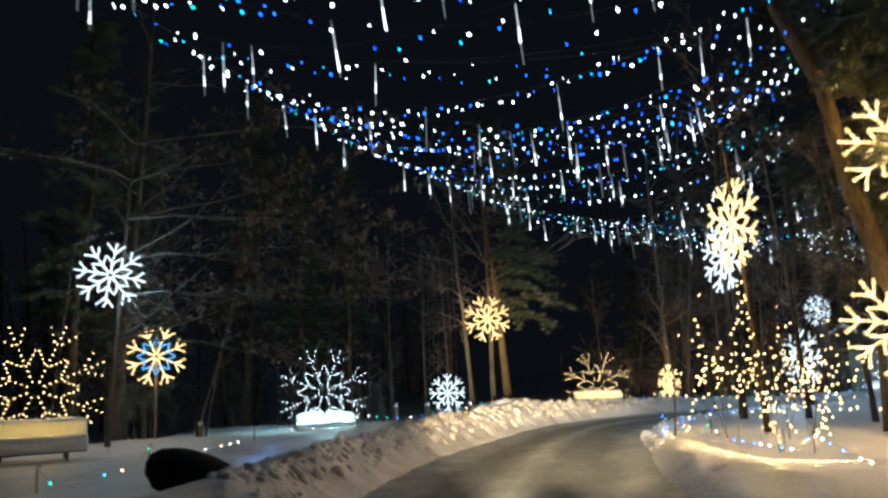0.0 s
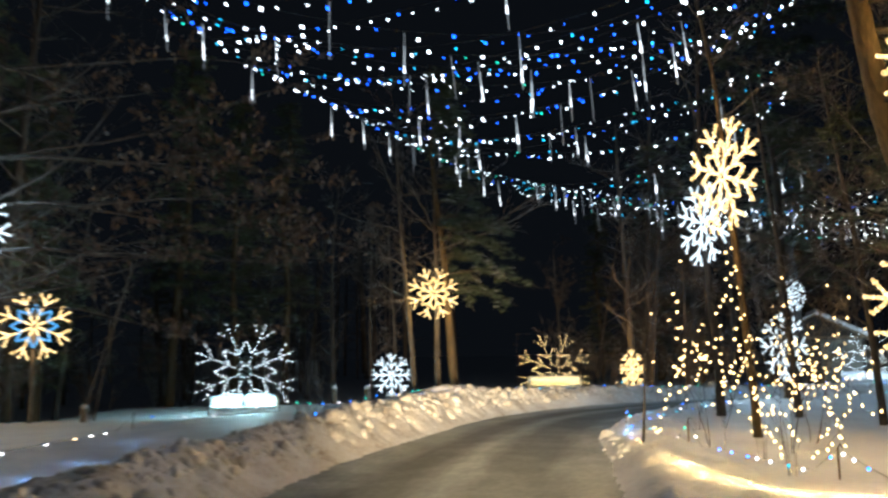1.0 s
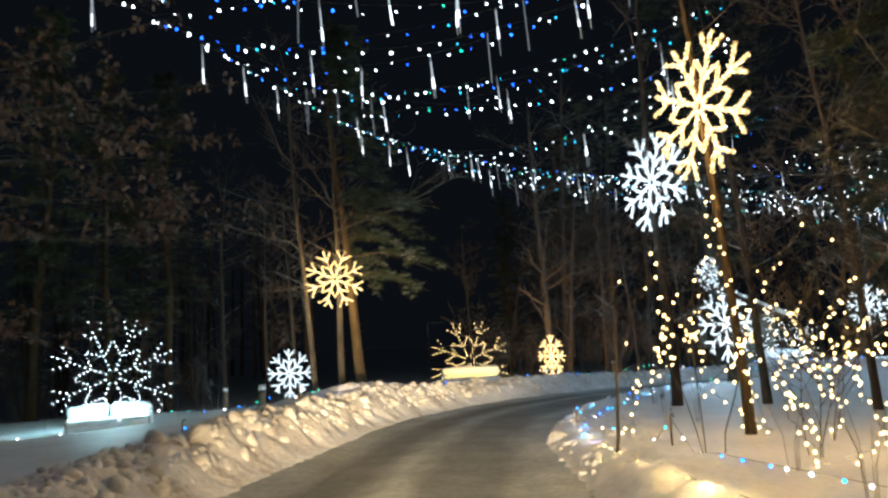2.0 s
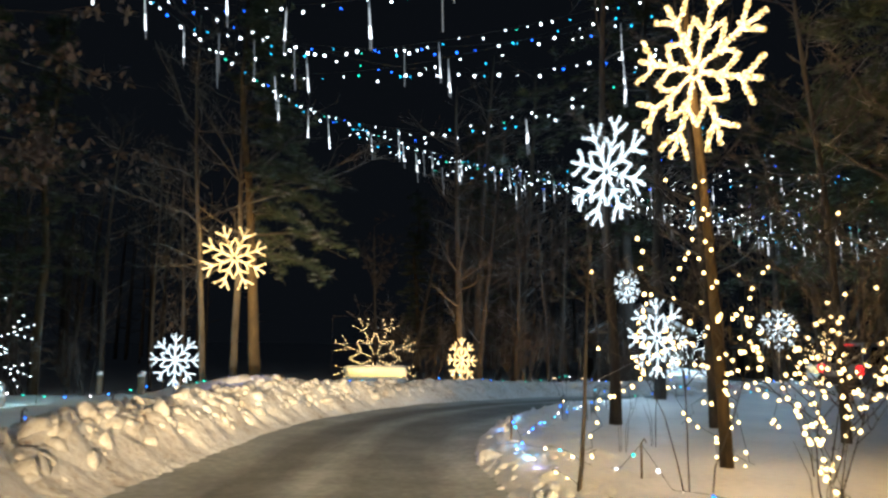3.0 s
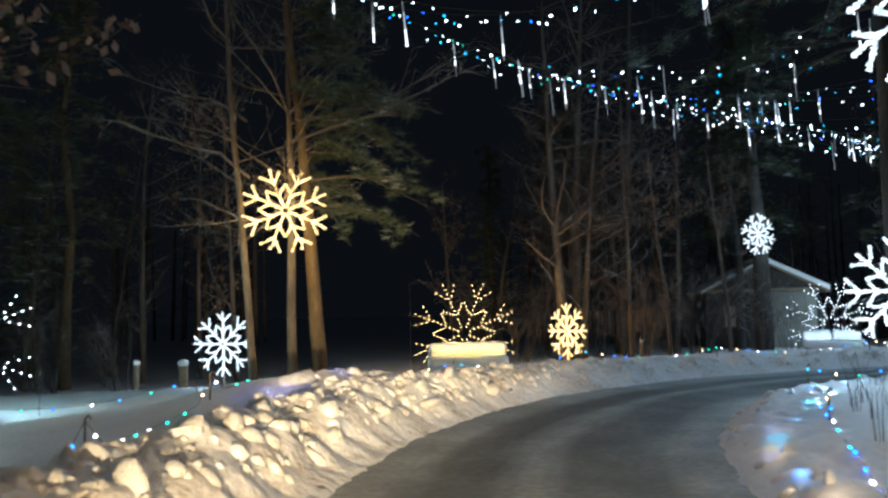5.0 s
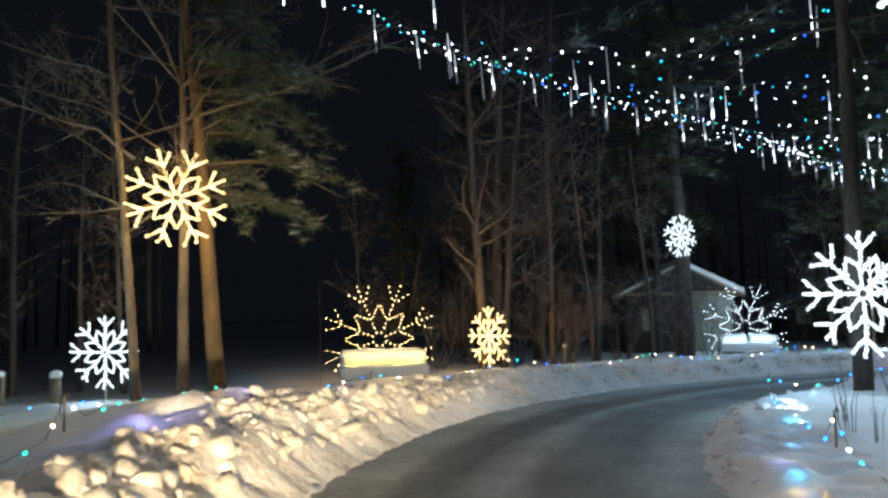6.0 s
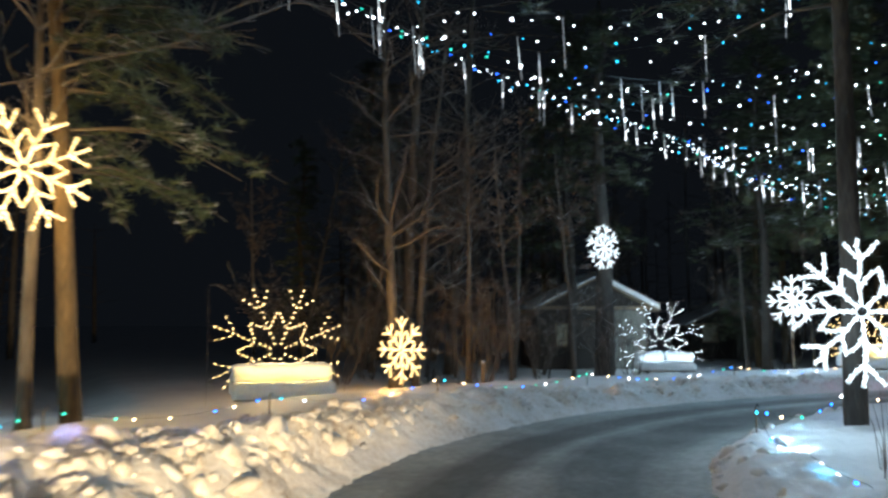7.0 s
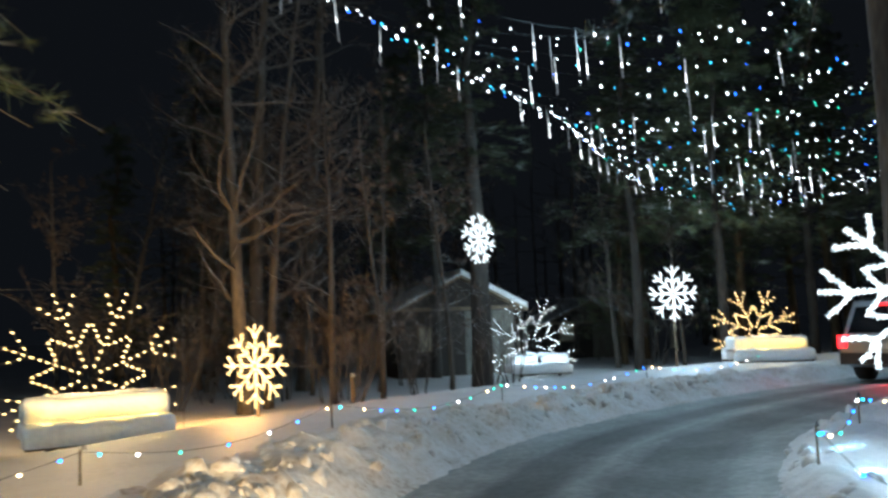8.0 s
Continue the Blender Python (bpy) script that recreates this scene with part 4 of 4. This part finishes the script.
def stake_string(points, seed, label, buried=(), sparse=()):
    rng = random.Random(seed)
    mats = [PATH_WARM, PATH_COOL, PATH_BLUE, PATH_CYAN, PATH_GREEN, PATH_BLUE, PATH_COOL]
    for n, ((x0, y0), (x1, y1)) in enumerate(zip(points, points[1:])):
        a, b = Vector((x0, y0, ground_z(x0, y0) + 0.3)), Vector((x1, y1, ground_z(x1, y1) + 0.3))
        line = []
        for k in range(9):
            q = a.lerp(b, k / 8)
            q.z = max(q.z - 0.2 * math.sin(math.pi * k / 8), ground_z(q.x, q.y) + 0.05)
            if n in buried:
                q.z = ground_z(q.x, q.y) + (0.03 if 0 < k < 8 else 0.3)
            line.append(q)
        light_string("path_light_string", line, 1.15 if n in sparse else 0.42, rng, mats, label, "path light strings", 0.019)
        s = thing("stake", pose(x0, y0, ground_z(x0, y0)), "short pale stake in the snow holding lights", "stake", "stakes along the banks")
        part("rod", Shape().tube([(0, 0, -0.3), (0, 0, 0.32)], 0.011, 6).mesh("rod", WOOD), s)
        part("hook", Shape().tube([(0, 0, 0.31), (0.03, 0, 0.35), (0.05, 0, 0.31)], 0.008, 5).mesh("hook", METAL), s)


stake_string([(-5.0, 10.0), (-5.0, 13.7), (-4.8, 20.2), (-2.6, 25.0), (0.2, 27.9), (2.1, 29.15), (5.0, 29.6), (7.9, 30.0), (12, 31.4), (17, 32.2), (22, 32.4)], 3, "string of coloured bulbs on stakes above the snow", (0, 1), (0, 1, 2))
stake_string([(4.6, 6.5), (5.25, 11.35), (5.0, 15.0), (4.85, 17.86), (7.2, 21.4), (9.77, 25.13), (12.4, 25.9), (16.5, 26.2)], 4, "string of coloured bulbs half sunk in the bank's snow", (1, 2, 3, 4))


# ---- bushes wrapped in warm lights ----
def lit_bush(x, y, height, seed, bulbs):
    rng = random.Random(seed)
    sh, tips = Shape(), []
    for k in range(3):
        w = rng.uniform(0, 6.28)
        grow(sh, (0.1 * math.cos(w), 0.1 * math.sin(w), -0.2), (0.2 * math.cos(w), 0.2 * math.sin(w), 1), height, 0.008, rng, 0, tips, 0.1, 0.02, 7, 5, 2, 6)
    t = thing("lit_bush", pose(x, y, ground_z(x, y)), "leafless bush wrapped in warm fairy lights", "bush", "bushes wrapped in lights")
    part("crown", sh.mesh("crown", BARK), t)
    me = bulb_mesh(WARM_BULB, 0.0165)
    low = [q for q in tips if q[0][0].z < height * 0.5]
    for k in range(bulbs):
        line, _l = rng.choice(low if k % 5 < 4 else tips)
        j = rng.randrange(len(line) - 1)
        part("bulb", me, t, "", Matrix.Translation(line[j].lerp(line[j + 1], rng.random())))


for x, y, h, sd, n in ((5.2, 14.4, 2.5, 41, 30), (5.9, 13.6, 2.0, 42, 22), (6.6, 14.6, 2.5, 43, 22)):
    lit_bush(x, y, h, sd, n)


def fairy_strings():
    """Warm strings hung from the trunk and the bushes down to the snow."""
    rng = random.Random(52)
    lab, grp = "string of warm fairy lights draped over bush and trunk", "warm fairy light strings"
    for k in range(32):
        cx, cy = rng.uniform(4.5, 7.9), rng.uniform(13.0, 15.9)
        w, up = rng.uniform(0, 6.28), rng.uniform(0.05, 2.3) * rng.uniform(0.5, 1.0)
        a = Vector((cx, cy, ground_z(cx, cy) + up + 0.5))
        r = rng.uniform(0.3, 0.9)
        bx, by = cx + r * math.cos(w), cy + r * math.sin(w)
        b = Vector((bx, by, ground_z(bx, by) + max(0.03, up - rng.uniform(0.0, 0.9))))
        line = sagging(a, b, rng.uniform(-0.1, 0.3), 8)
        line = [p + Vector((rng.gauss(0, 0.05), rng.gauss(0, 0.05), rng.gauss(0, 0.04))) for p in line]
        light_string("fairy_light_string", line, 0.2, rng, [WARM_BULB], lab, grp, 0.019, 0.05)
    gz = ground_z(6.23, 15.43)
    spiral = [Vector((6.23 - 0.03 * k / 6 + 0.1 * math.cos(k * 0.8), 15.43 + 0.1 * math.sin(k * 0.8), gz + 0.15 + 0.045 * k)) for k in range(64)]
    light_string("fairy_light_string", spiral, 0.2, rng, [WARM_BULB], "string of warm fairy lights wound round a thin trunk", grp, 0.019)
    sunk = []
    for x, y in smooth_line([(4.75, 17.5), (4.4, 15.6), (4.1, 13.6), (4.02, 12.2), (4.15, 11.2), (4.55, 10.6), (5.3, 10.25), (6.2, 10.0)], 0.3):
        sunk.append(Vector((x, y, ground_z(x, y) + 0.012)))
    light_string("fairy_light_string", sunk, 0.34, rng, [WARM_BULB], "string of warm lights sunk in the snow of the bank", grp, 0.018)


fairy_strings()

# patches of colour where sunk bulbs shine through the snow
for x, y, c, w in ((6.05, 20.65, (0.05, 0.6, 1.0), 0.5), (5.75, 20.35, (1.0, 0.66, 0.25), 0.45), (6.3, 21.1, (1.0, 0.66, 0.25), 0.3), (6.2, 20.95, (0.15, 0.3, 1.0), 0.25), (6.55, 21.5, (0.15, 0.3, 1.0), 0.3),
                   (5.5, 19.9, (1.0, 0.66, 0.25), 0.4), (5.55, 20.1, (0.15, 0.3, 1.0), 0.3), (5.2, 19.2, (0.1, 0.4, 1.0), 0.5), (5.0, 18.6, (1.0, 0.7, 0.4), 0.4), (4.85, 18.1, (0.1, 0.4, 1.0), 0.5),
                   (7.2, 21.9, (0.1, 0.5, 1.0), 0.6), (4.78, 17.45, (0.05, 0.45, 1.0), 0.9), (4.62, 17.0, (0.1, 0.4, 1.0), 0.8), (4.5, 16.5, (0.08, 0.5, 1.0), 0.9), (4.42, 16.0, (0.3, 0.35, 1.0), 0.7), (8.2, 23.0, (0.1, 0.6, 1.0), 1.2), (9.0, 24.0, (0.25, 0.7, 1.0), 2.4), (9.7, 24.7, (0.35, 0.75, 1.0), 3.2), (10.6, 25.3, (0.2, 0.6, 1.0), 2.6), (9.4, 24.2, (0.6, 0.85, 1.0), 3.0)):
    sunk_glow(x, y, c, 0.6 * w)
for x, y in ((-3.4, 12.6), (-3.3, 14.0), (-3.6, 16.8)):
    sunk_glow(x, y, (0.15, 0.4, 1.0), 1.2, 0.15)
for x, y in ((2.2, 24.6), (3.2, 25.9), (1.4, 23.0)):
    sunk_glow(x, y, (0.35, 0.38, 1.0), 3.0, 0.22)
for x, y in smooth_line([(4.6, 16.9), (4.3, 15.4), (4.08, 13.6), (4.0, 12.2), (4.1, 11.2), (4.5, 10.6), (5.2, 10.3)], 0.62):
    sunk_glow(x - 0.05, y, (1.0, 0.68, 0.24), 2.6 if y < 12.5 else 0.9 if y < 14.6 else 0.3, 0.13)


def sapling(x, y, height, lean, radius, seed, label):
    """A whip of a tree: a thin bent trunk with a few side twigs."""
    rng = random.Random(seed)
    t = thing("sapling", pose(x, y, ground_z(x, y)), label, "tree")
    line = [Vector((lean * height * u + 0.05 * math.sin(4 * u + seed), 0.1 * u * height * 0.3, -0.3 + (height + 0.3) * u)) for u in (0, 0.2, 0.4, 0.6, 0.8, 1)]
    part("trunk", Shape().tube(line, [radius * (1 - 0.15 * k) for k in range(6)], 7).mesh("trunk", BARK), t)
    for k in range(5):
        sh, tips = Shape(), []
        w = rng.uniform(0, 6.28)
        a = rng.randrange(2, 5)
        grow(sh, line[a].lerp(line[a + 1], rng.random()), (math.cos(w), math.sin(w), 0.7), height * rng.uniform(0.15, 0.3), radius * 0.35, rng, 2, tips, 0.12, 0.03, 5, 4, 2, 0)
        part("twig", sh.mesh("twig", TWIG), t)


sapling(4.15, 14.7, 2.3, 0.13, 0.024, 1, "thin leaning brown sapling at the bank")
sapling(-7.75, 24.5, 5.2, 0.33, 0.035, 2, "thin pale sapling leaning over the snow")
sapling(-7.5, 24.9, 4.6, 0.2, 0.028, 3, "thin crooked sapling by the wood")
sapling(-10.0, 20.2, 5.5, 0.07, 0.035, 4, "thin pale sapling by the oak")


# ---- posts and weeds in the snow ----
def snow_post(x, y, h, r, label):
    t = thing("post", pose(x, y, ground_z(x, y), 0, 0, 20), label, "post", "snow-capped posts")
    part("shaft", Shape().tube([(0, 0, -0.3), (0, 0, h - 0.02), (0, 0, h)], [r, r, r * 0.9], 10).mesh("shaft", WOOD), t)
    part("snow_cap", Shape().ball((0, 0, h + 0.04), r * 1.25, 6, 10, 0.8).mesh("snow_cap", SNOW), t, "rounded cap of snow")


snow_post(-0.9, 36.4, 0.62, 0.12, "squat grey wooden post capped with snow")
snow_post(-2.5, 39.0, 0.85, 0.1, "grey wooden post capped with snow by the wood")
snow_post(-7.36, 24.07, 0.36, 0.075, "short wooden post capped with snow")


snow_post(13.2, 37.8, 0.7, 0.06, "slim dark post with a ball of snow on top")


def dark_statue():
    """A plain low black form, wider than its foot."""
    rng = random.Random(3)
    v, f, n = [], [], 22
    rings = [(-0.5, 0.32, 0.2, 0.0), (-0.16, 0.36, 0.24, 0.0), (-0.08, 0.58, 0.3, 0.0), (0.04, 0.68, 0.33, -0.01), (0.17, 0.64, 0.31, -0.04), (0.27, 0.53, 0.26, -0.09), (0.34, 0.36, 0.19, -0.14), (0.375, 0.15, 0.09, -0.18)]
    for z, a, b, cx in rings:
        for k in range(n):
            w = 2 * math.pi * k / n
            j = 1 + rng.uniform(-0.03, 0.03)
            v.append((cx + a * j * math.cos(w), b * j * math.sin(w), z - 0.16 * (cx + a * math.cos(w)) * (z > -0.3)))
    for i in range(len(rings) - 1):
        for k in range(n):
            f.append((i * n + k, i * n + (k + 1) % n, (i + 1) * n + (k + 1) % n, (i + 1) * n + k))
    f += [tuple(reversed(range(n))), tuple((len(rings) - 1) * n + k for k in range(n))]
    sh = Shape()
    sh.v, sh.f = v, f
    ob = new("statue", sh.mesh("statue", textured("black_rough_cloth", [(0.004, 0.004, 0.004), (0.009, 0.009, 0.009)], 6.0, 0.95, 0.4)))
    ob.matrix_basis = pose(-2.78, 9.3, 0.24, 0, 0, -18)
    tagged(ob, "low plain black statue standing on the snow bank", "statue")


dark_statue()


def weeds():
    rng = random.Random(71)
    for x, y in ((8.5, 22.6), (8.2, 22.2), (8.9, 22.9), (7.9, 21.6), (7.3, 20.6), (6.6, 20.0), (8.0, 21.0), (9.3, 22.6), (5.7, 16.6), (6.3, 16.9), (5.2, 13.0), (4.9, 11.6)):
        sh = Shape()
        for _ in range(rng.randint(3, 5)):
            w, h = rng.uniform(0, 6.28), rng.uniform(0.3, 0.75)
            lx, ly = 0.3 * h * math.cos(w), 0.3 * h * math.sin(w)
            sh.tube([(0.04 * math.cos(w), 0.04 * math.sin(w), -0.1), (lx * 0.4, ly * 0.4, h * 0.55), (lx, ly, h)], [0.0035, 0.003, 0.0015], 4, False)
        t = thing("weed", pose(x, y, ground_z(x, y)), "dry brown weed stalks poking out of the snow", "plant", "dry weeds on the bank")
        part("stalk", sh.mesh("stalk", BARK), t)


weeds()


# ---- shed among the trees ----
def shed(x, y, facing, w, d, h, rise, label):
    t = thing("shed", pose(x, y, ground_z(x, y) - 0.05, 0, 0, facing), label, "shed")
    W, D = w / 2, d / 2
    front = Shape()
    front.v = [(-W, -D, -0.3), (W, -D, -0.3), (W, -D, h), (0, -D, h + rise), (-W, -D, h), (-W, -D + 0.1, -0.3), (W, -D + 0.1, -0.3), (W, -D + 0.1, h), (0, -D + 0.1, h + rise), (-W, -D + 0.1, h)]
    front.f = [(0, 1, 2, 3, 4), (9, 8, 7, 6, 5), (0, 5, 6, 1), (1, 6, 7, 2), (2, 7, 8, 3), (3, 8, 9, 4), (4, 9, 5, 0)]
    gable = front.mesh("gable_wall", SIDING, False)
    part("gable_wall", gable, t)
    part("gable_wall", gable, t, "", pose(0, 0, 0, 0, 0, 180))
    for s in (-1, 1):
        part("side_wall", Shape().box((s * W - 0.05, -D + 0.1, -0.3), (s * W + 0.05, D - 0.1, h)).mesh("side_wall", SIDING, False), t)
        e = 0.35
        roof = Shape()
        sl = rise / W
        roof.v = [(0, -D - e, h + rise + 0.03), (s * (W + e), -D - e, h - e * sl + 0.03), (s * (W + e), D + e, h - e * sl + 0.03), (0, D + e, h + rise + 0.03),
                  (0, -D - e, h + rise + 0.13), (s * (W + e), -D - e, h - e * sl + 0.13), (s * (W + e), D + e, h - e * sl + 0.13), (0, D + e, h + rise + 0.13)]
        roof.f = [(0, 1, 2, 3), (7, 6, 5, 4), (0, 4, 5, 1), (1, 5, 6, 2), (2, 6, 7, 3), (3, 7, 4, 0)]
        part("roof", roof.mesh("roof", WOOD, False), t)
        snow = Shape()
        snow.v = [(a, b, c + (0.104 if i < 4 else 0.22 if s > 0 else 0.06)) for i, (a, b, c) in enumerate(roof.v)]
        snow.f = roof.f
        part("roof_snow", snow.mesh("roof_snow", SNOW, False), t, "layer of snow on the roof")
    part("window_frame", Shape().box((-W * 0.55 - 0.42, -D - 0.03, 0.95), (-W * 0.55 + 0.42, -D + 0.02, 1.95)).mesh("window_frame", WOOD, False), t)
    part("window_pane", Shape().box((-W * 0.55 - 0.35, -D - 0.045, 1.02), (-W * 0.55 + 0.35, -D - 0.034, 1.88)).mesh("window_pane", material("pale_pane", (0.5, 0.47, 0.36), 0.2), False), t)
    part("door", Shape().box((W * 0.08, -D - 0.04, -0.2), (W * 0.94, -D + 0.02, h - 0.09)).mesh("door", PANEL, False), t, "wide pale door")
    part("eave_board", Shape().box((-W, -D - 0.06, h - 0.06), (W, -D - 0.01, h + 0.08)).mesh("eave_board", WOOD, False), t)


shed(23.2, 46.6, -22, 4.6, 4.4, 2.55, 1.15, "pale shed with a snowy gable roof in the wood")
shed(35.4, 50.2, -30, 4.4, 4.0, 1.9, 1.0, "dark shed with a snowy roof in the wood")


# ---- the car ahead ----
def car(x, y, heading):
    t = thing("car", pose(x, y, float(slope(y)) + 0.01, 0, 0, heading), "silver estate car with lit red tail lamps on the lane", "car")
    paint = material("silver_paint", (0.38, 0.39, 0.4), 0.3, 0.7)
    black = material("black_trim", (0.02, 0.02, 0.022), 0.5)
    tyre = textured("tyre_rubber", [(0.015, 0.015, 0.015), (0.03, 0.03, 0.03)], 4, 0.85, 0.3)
    low = [(-2.25, 0.42), (-2.32, 0.62), (-2.28, 0.95), (2.1, 0.92), (2.28, 0.7), (2.25, 0.4), (1.85, 0.3), (-1.9, 0.3)]
    bm = bmesh.new()
    rings = []
    for w in (-0.9, -0.84, 0.84, 0.9):
        k = 0.0 if abs(w) < 0.85 else 0.03
        rings.append([bm.verts.new((px * (1 - k * 0.4), w, pz - k * (pz - 0.6))) for px, pz in low])
    for a, b in zip(rings, rings[1:]):
        for i in range(len(low)):
            j = (i + 1) % len(low)
            bm.faces.new((a[i], a[j], b[j], b[i]))
    bm.faces.new(list(reversed(rings[0])))
    bm.faces.new(rings[-1])
    bmesh.ops.recalc_face_normals(bm, faces=bm.faces)
    me = bpy.data.meshes.new("body")
    bm.to_mesh(me)
    bm.free()
    me.materials.append(paint)
    part("body", me, t)
    cab = Shape()
    lo, hi = [(-2.2, 0.95), (1.05, 0.93)], [(-1.95, 1.68), (0.35, 1.66)]
    for (px, pz), w in zip(lo + hi, (0.86, 0.86, 0.68, 0.68)):
        cab.v += [(px, -w, pz), (px, w, pz)]
    cab.f = [(0, 1, 5, 4), (2, 6, 7, 3), (0, 4, 6, 2), (1, 3, 7, 5), (4, 5, 7, 6), (0, 2, 3, 1)]
    part("cabin", cab.mesh("cabin", paint, False), t)
    glass = Shape()
    glass.v = [(-2.185, -0.74, 1.02), (-2.185, 0.74, 1.02), (-2.0, 0.62, 1.56), (-2.0, -0.62, 1.56)]
    glass.f = [(0, 3, 2, 1)]
    part("rear_window", glass.mesh("rear_window", GLASS_DARK, False), t)
    for s in (-1, 1):
        side = Shape()
        for a, b in ((-1.95, -1.05), (-0.98, -0.1), (-0.03, 0.72)):
            n = len(side.v)
            ta, tb = a + 0.22 * (a < -1.5), b - 0.32 * (b > 0.5)
            side.v += [(a, s * 0.865, 1.0), (b, s * 0.865, 1.0), (tb, s * 0.72, 1.56), (ta, s * 0.72, 1.56)]
            side.f.append((n, n + 1, n + 2, n + 3))
        part("side_window", side.mesh("side_window", GLASS_DARK, False), t)
        part("tail_lamp", Shape().box((-2.34, s * 0.82 - 0.1, 0.72), (-2.2, s * 0.82 + 0.085, 0.98)).mesh("tail_lamp", TAIL, False), t, "lit red tail lamp")
        part("roof_rail", Shape().tube([(-1.75, s * 0.58, 1.67), (-1.65, s * 0.58, 1.74), (0.15, s * 0.58, 1.73), (0.25, s * 0.58, 1.66)], 0.018, 6).mesh("roof_rail", black), t)
        for wx in (-1.4, 1.4):
            wheel = part("wheel", Shape().tube([(wx, s * 0.68, 0.34), (wx, s * 0.92, 0.34)], 0.34, 20).mesh("wheel", tyre), t)
            part("rim", Shape().tube([(wx, s * 0.9, 0.34), (wx, s * 0.93, 0.34)], 0.21, 14).mesh("rim", METAL), wheel)
    part("rear_bumper", Shape().box((-2.4, -0.84, 0.38), (-2.26, 0.84, 0.62)).mesh("rear_bumper", black, False), t, "dark bumper")
    part("high_brake_lamp", Shape().box((-2.02, -0.25, 1.585), (-1.97, 0.25, 1.62)).mesh("high_brake_lamp", TAIL, False), t, "thin lit red brake lamp")
    part("number_plate", Shape().box((-2.36, -0.24, 0.7), (-2.33, 0.24, 0.82)).mesh("number_plate", material("plate", (0.7, 0.7, 0.66), 0.5), False), t, "plain pale plate")
    d = bpy.data.lights.new("tail_lamp_glow", "AREA")
    d.color, d.energy, d.shape, d.size, d.size_y = (1.0, 0.05, 0.05), 5, "RECTANGLE", 1.6, 0.2
    new("tail_lamp_glow", d).matrix_basis = pose(x, y, float(slope(y)), 0, 0, heading) @ pose(-2.42, 0, 0.85, 0, 90, 0)


car(22.2, 28.45, -3)


# ---- blue glow of a string sunk in the snow behind the bank ----
stake_string([(-1.0, 19.4), (-0.2, 21.6), (0.7, 23.9), (1.9, 26.6)], 14, "string of coloured bulbs sunk in the snow behind the bank", (0, 1, 2))


# ---- broken lumps of ploughed snow on the banks ----
def chunk(seed, fine, snow=BANK_SNOW):
    """An angular lump about 1 m in radius: a ball cut by planes."""
    rng = random.Random(900 + seed)
    cuts = [(Vector((rng.gauss(0, 1), rng.gauss(0, 1), rng.gauss(0, 1))).normalized(), rng.uniform(0.5, 0.85)) for _ in range(9)]
    bm = bmesh.new()
    bmesh.ops.create_icosphere(bm, subdivisions=fine, radius=1.0)
    off = Vector((seed * 7.3, 2, 5))
    for v in bm.verts:
        n = v.co.normalized()
        r = min([1.0] + [d / n.dot(c) for c, d in cuts if n.dot(c) > 0.05])
        v.co = n * r * (1 + 0.16 * noise.noise(n * 2.2 + off)) + noise.noise_vector(n * 4.0 + off) * 0.05
    me = bpy.data.meshes.new("snow_clod")
    bm.to_mesh(me)
    bm.free()
    me.materials.append(snow)
    me.shade_smooth()
    return me


def snow_clods():
    rng = random.Random(8)
    kinds, small = [chunk(k, 2) for k in range(10)], [chunk(k, 1) for k in range(10)]
    clean = [chunk(k, 2, SNOW) for k in range(6)]
    ground = bpy.data.objects["ground"]
    singles, spots = 0, []
    for line, side, count, lo, hi, east in ((RIGHT, -1, 90, 14, 26.8, 15), (LEFT, 1, 1300, 8, 27.0, 6), (LEFT, 1, 480, 26, 32, 19)):
        ok = [i for i in range(2, len(line) - 2) if lo < line[i, 1] < hi and line[i, 0] < east]
        for _ in range(count):
            i = rng.choice(ok)
            tx, ty = line[i + 1] - line[i - 1]
            n = math.hypot(tx, ty)
            d = (0.35 + 1.0 * rng.betavariate(1.9, 1.9)) if side > 0 else abs(rng.gauss(0.28, 0.16))
            x, y = line[i, 0] - side * ty / n * d + rng.gauss(0, 0.08), line[i, 1] + side * tx / n * d + rng.gauss(0, 0.08)
            r = min(0.165, 0.045 + rng.expovariate(19)) if side > 0 else min(0.19, 0.06 + rng.expovariate(24))
            spots.append((x, y, r, side))
    xs, ys = np.array([q[0] for q in spots]), np.array([q[1] for q in spots])
    zs = snow_height(xs, ys)
    verts, faces = [], []
    for (x, y, r, side), z in zip(spots, zs):
        m = pose(x, y, float(z) - r * 0.52, rng.uniform(0, 360), rng.uniform(0, 360), rng.uniform(0, 360)) @ Matrix.Diagonal((r * rng.uniform(0.9, 1.5), r, r * rng.uniform(0.65, 1.0), 1))
        if side < 0:
            part("snow_clod", rng.choice(clean), ground, "", m)
            singles += 1
        elif r > 0.085 and 14 < y < 27 and singles < 290:
            part("snow_clod", rng.choice(kinds), ground, "", m)
            singles += 1
        else:
            me, n = rng.choice(small), len(verts)
            verts += [m @ v.co for v in me.vertices]
            faces += [tuple(n + i for i in f.vertices) for f in me.polygons]
    me = bpy.data.meshes.new("snow_rubble")
    me.from_pydata(verts, [], faces)
    me.materials.append(BANK_SNOW)
    me.shade_smooth()
    tagged(part("snow_rubble", me, ground, "small broken lumps of ploughed snow"), kind="stuff")
    for me in small:
        bpy.data.meshes.remove(me)


snow_clods()
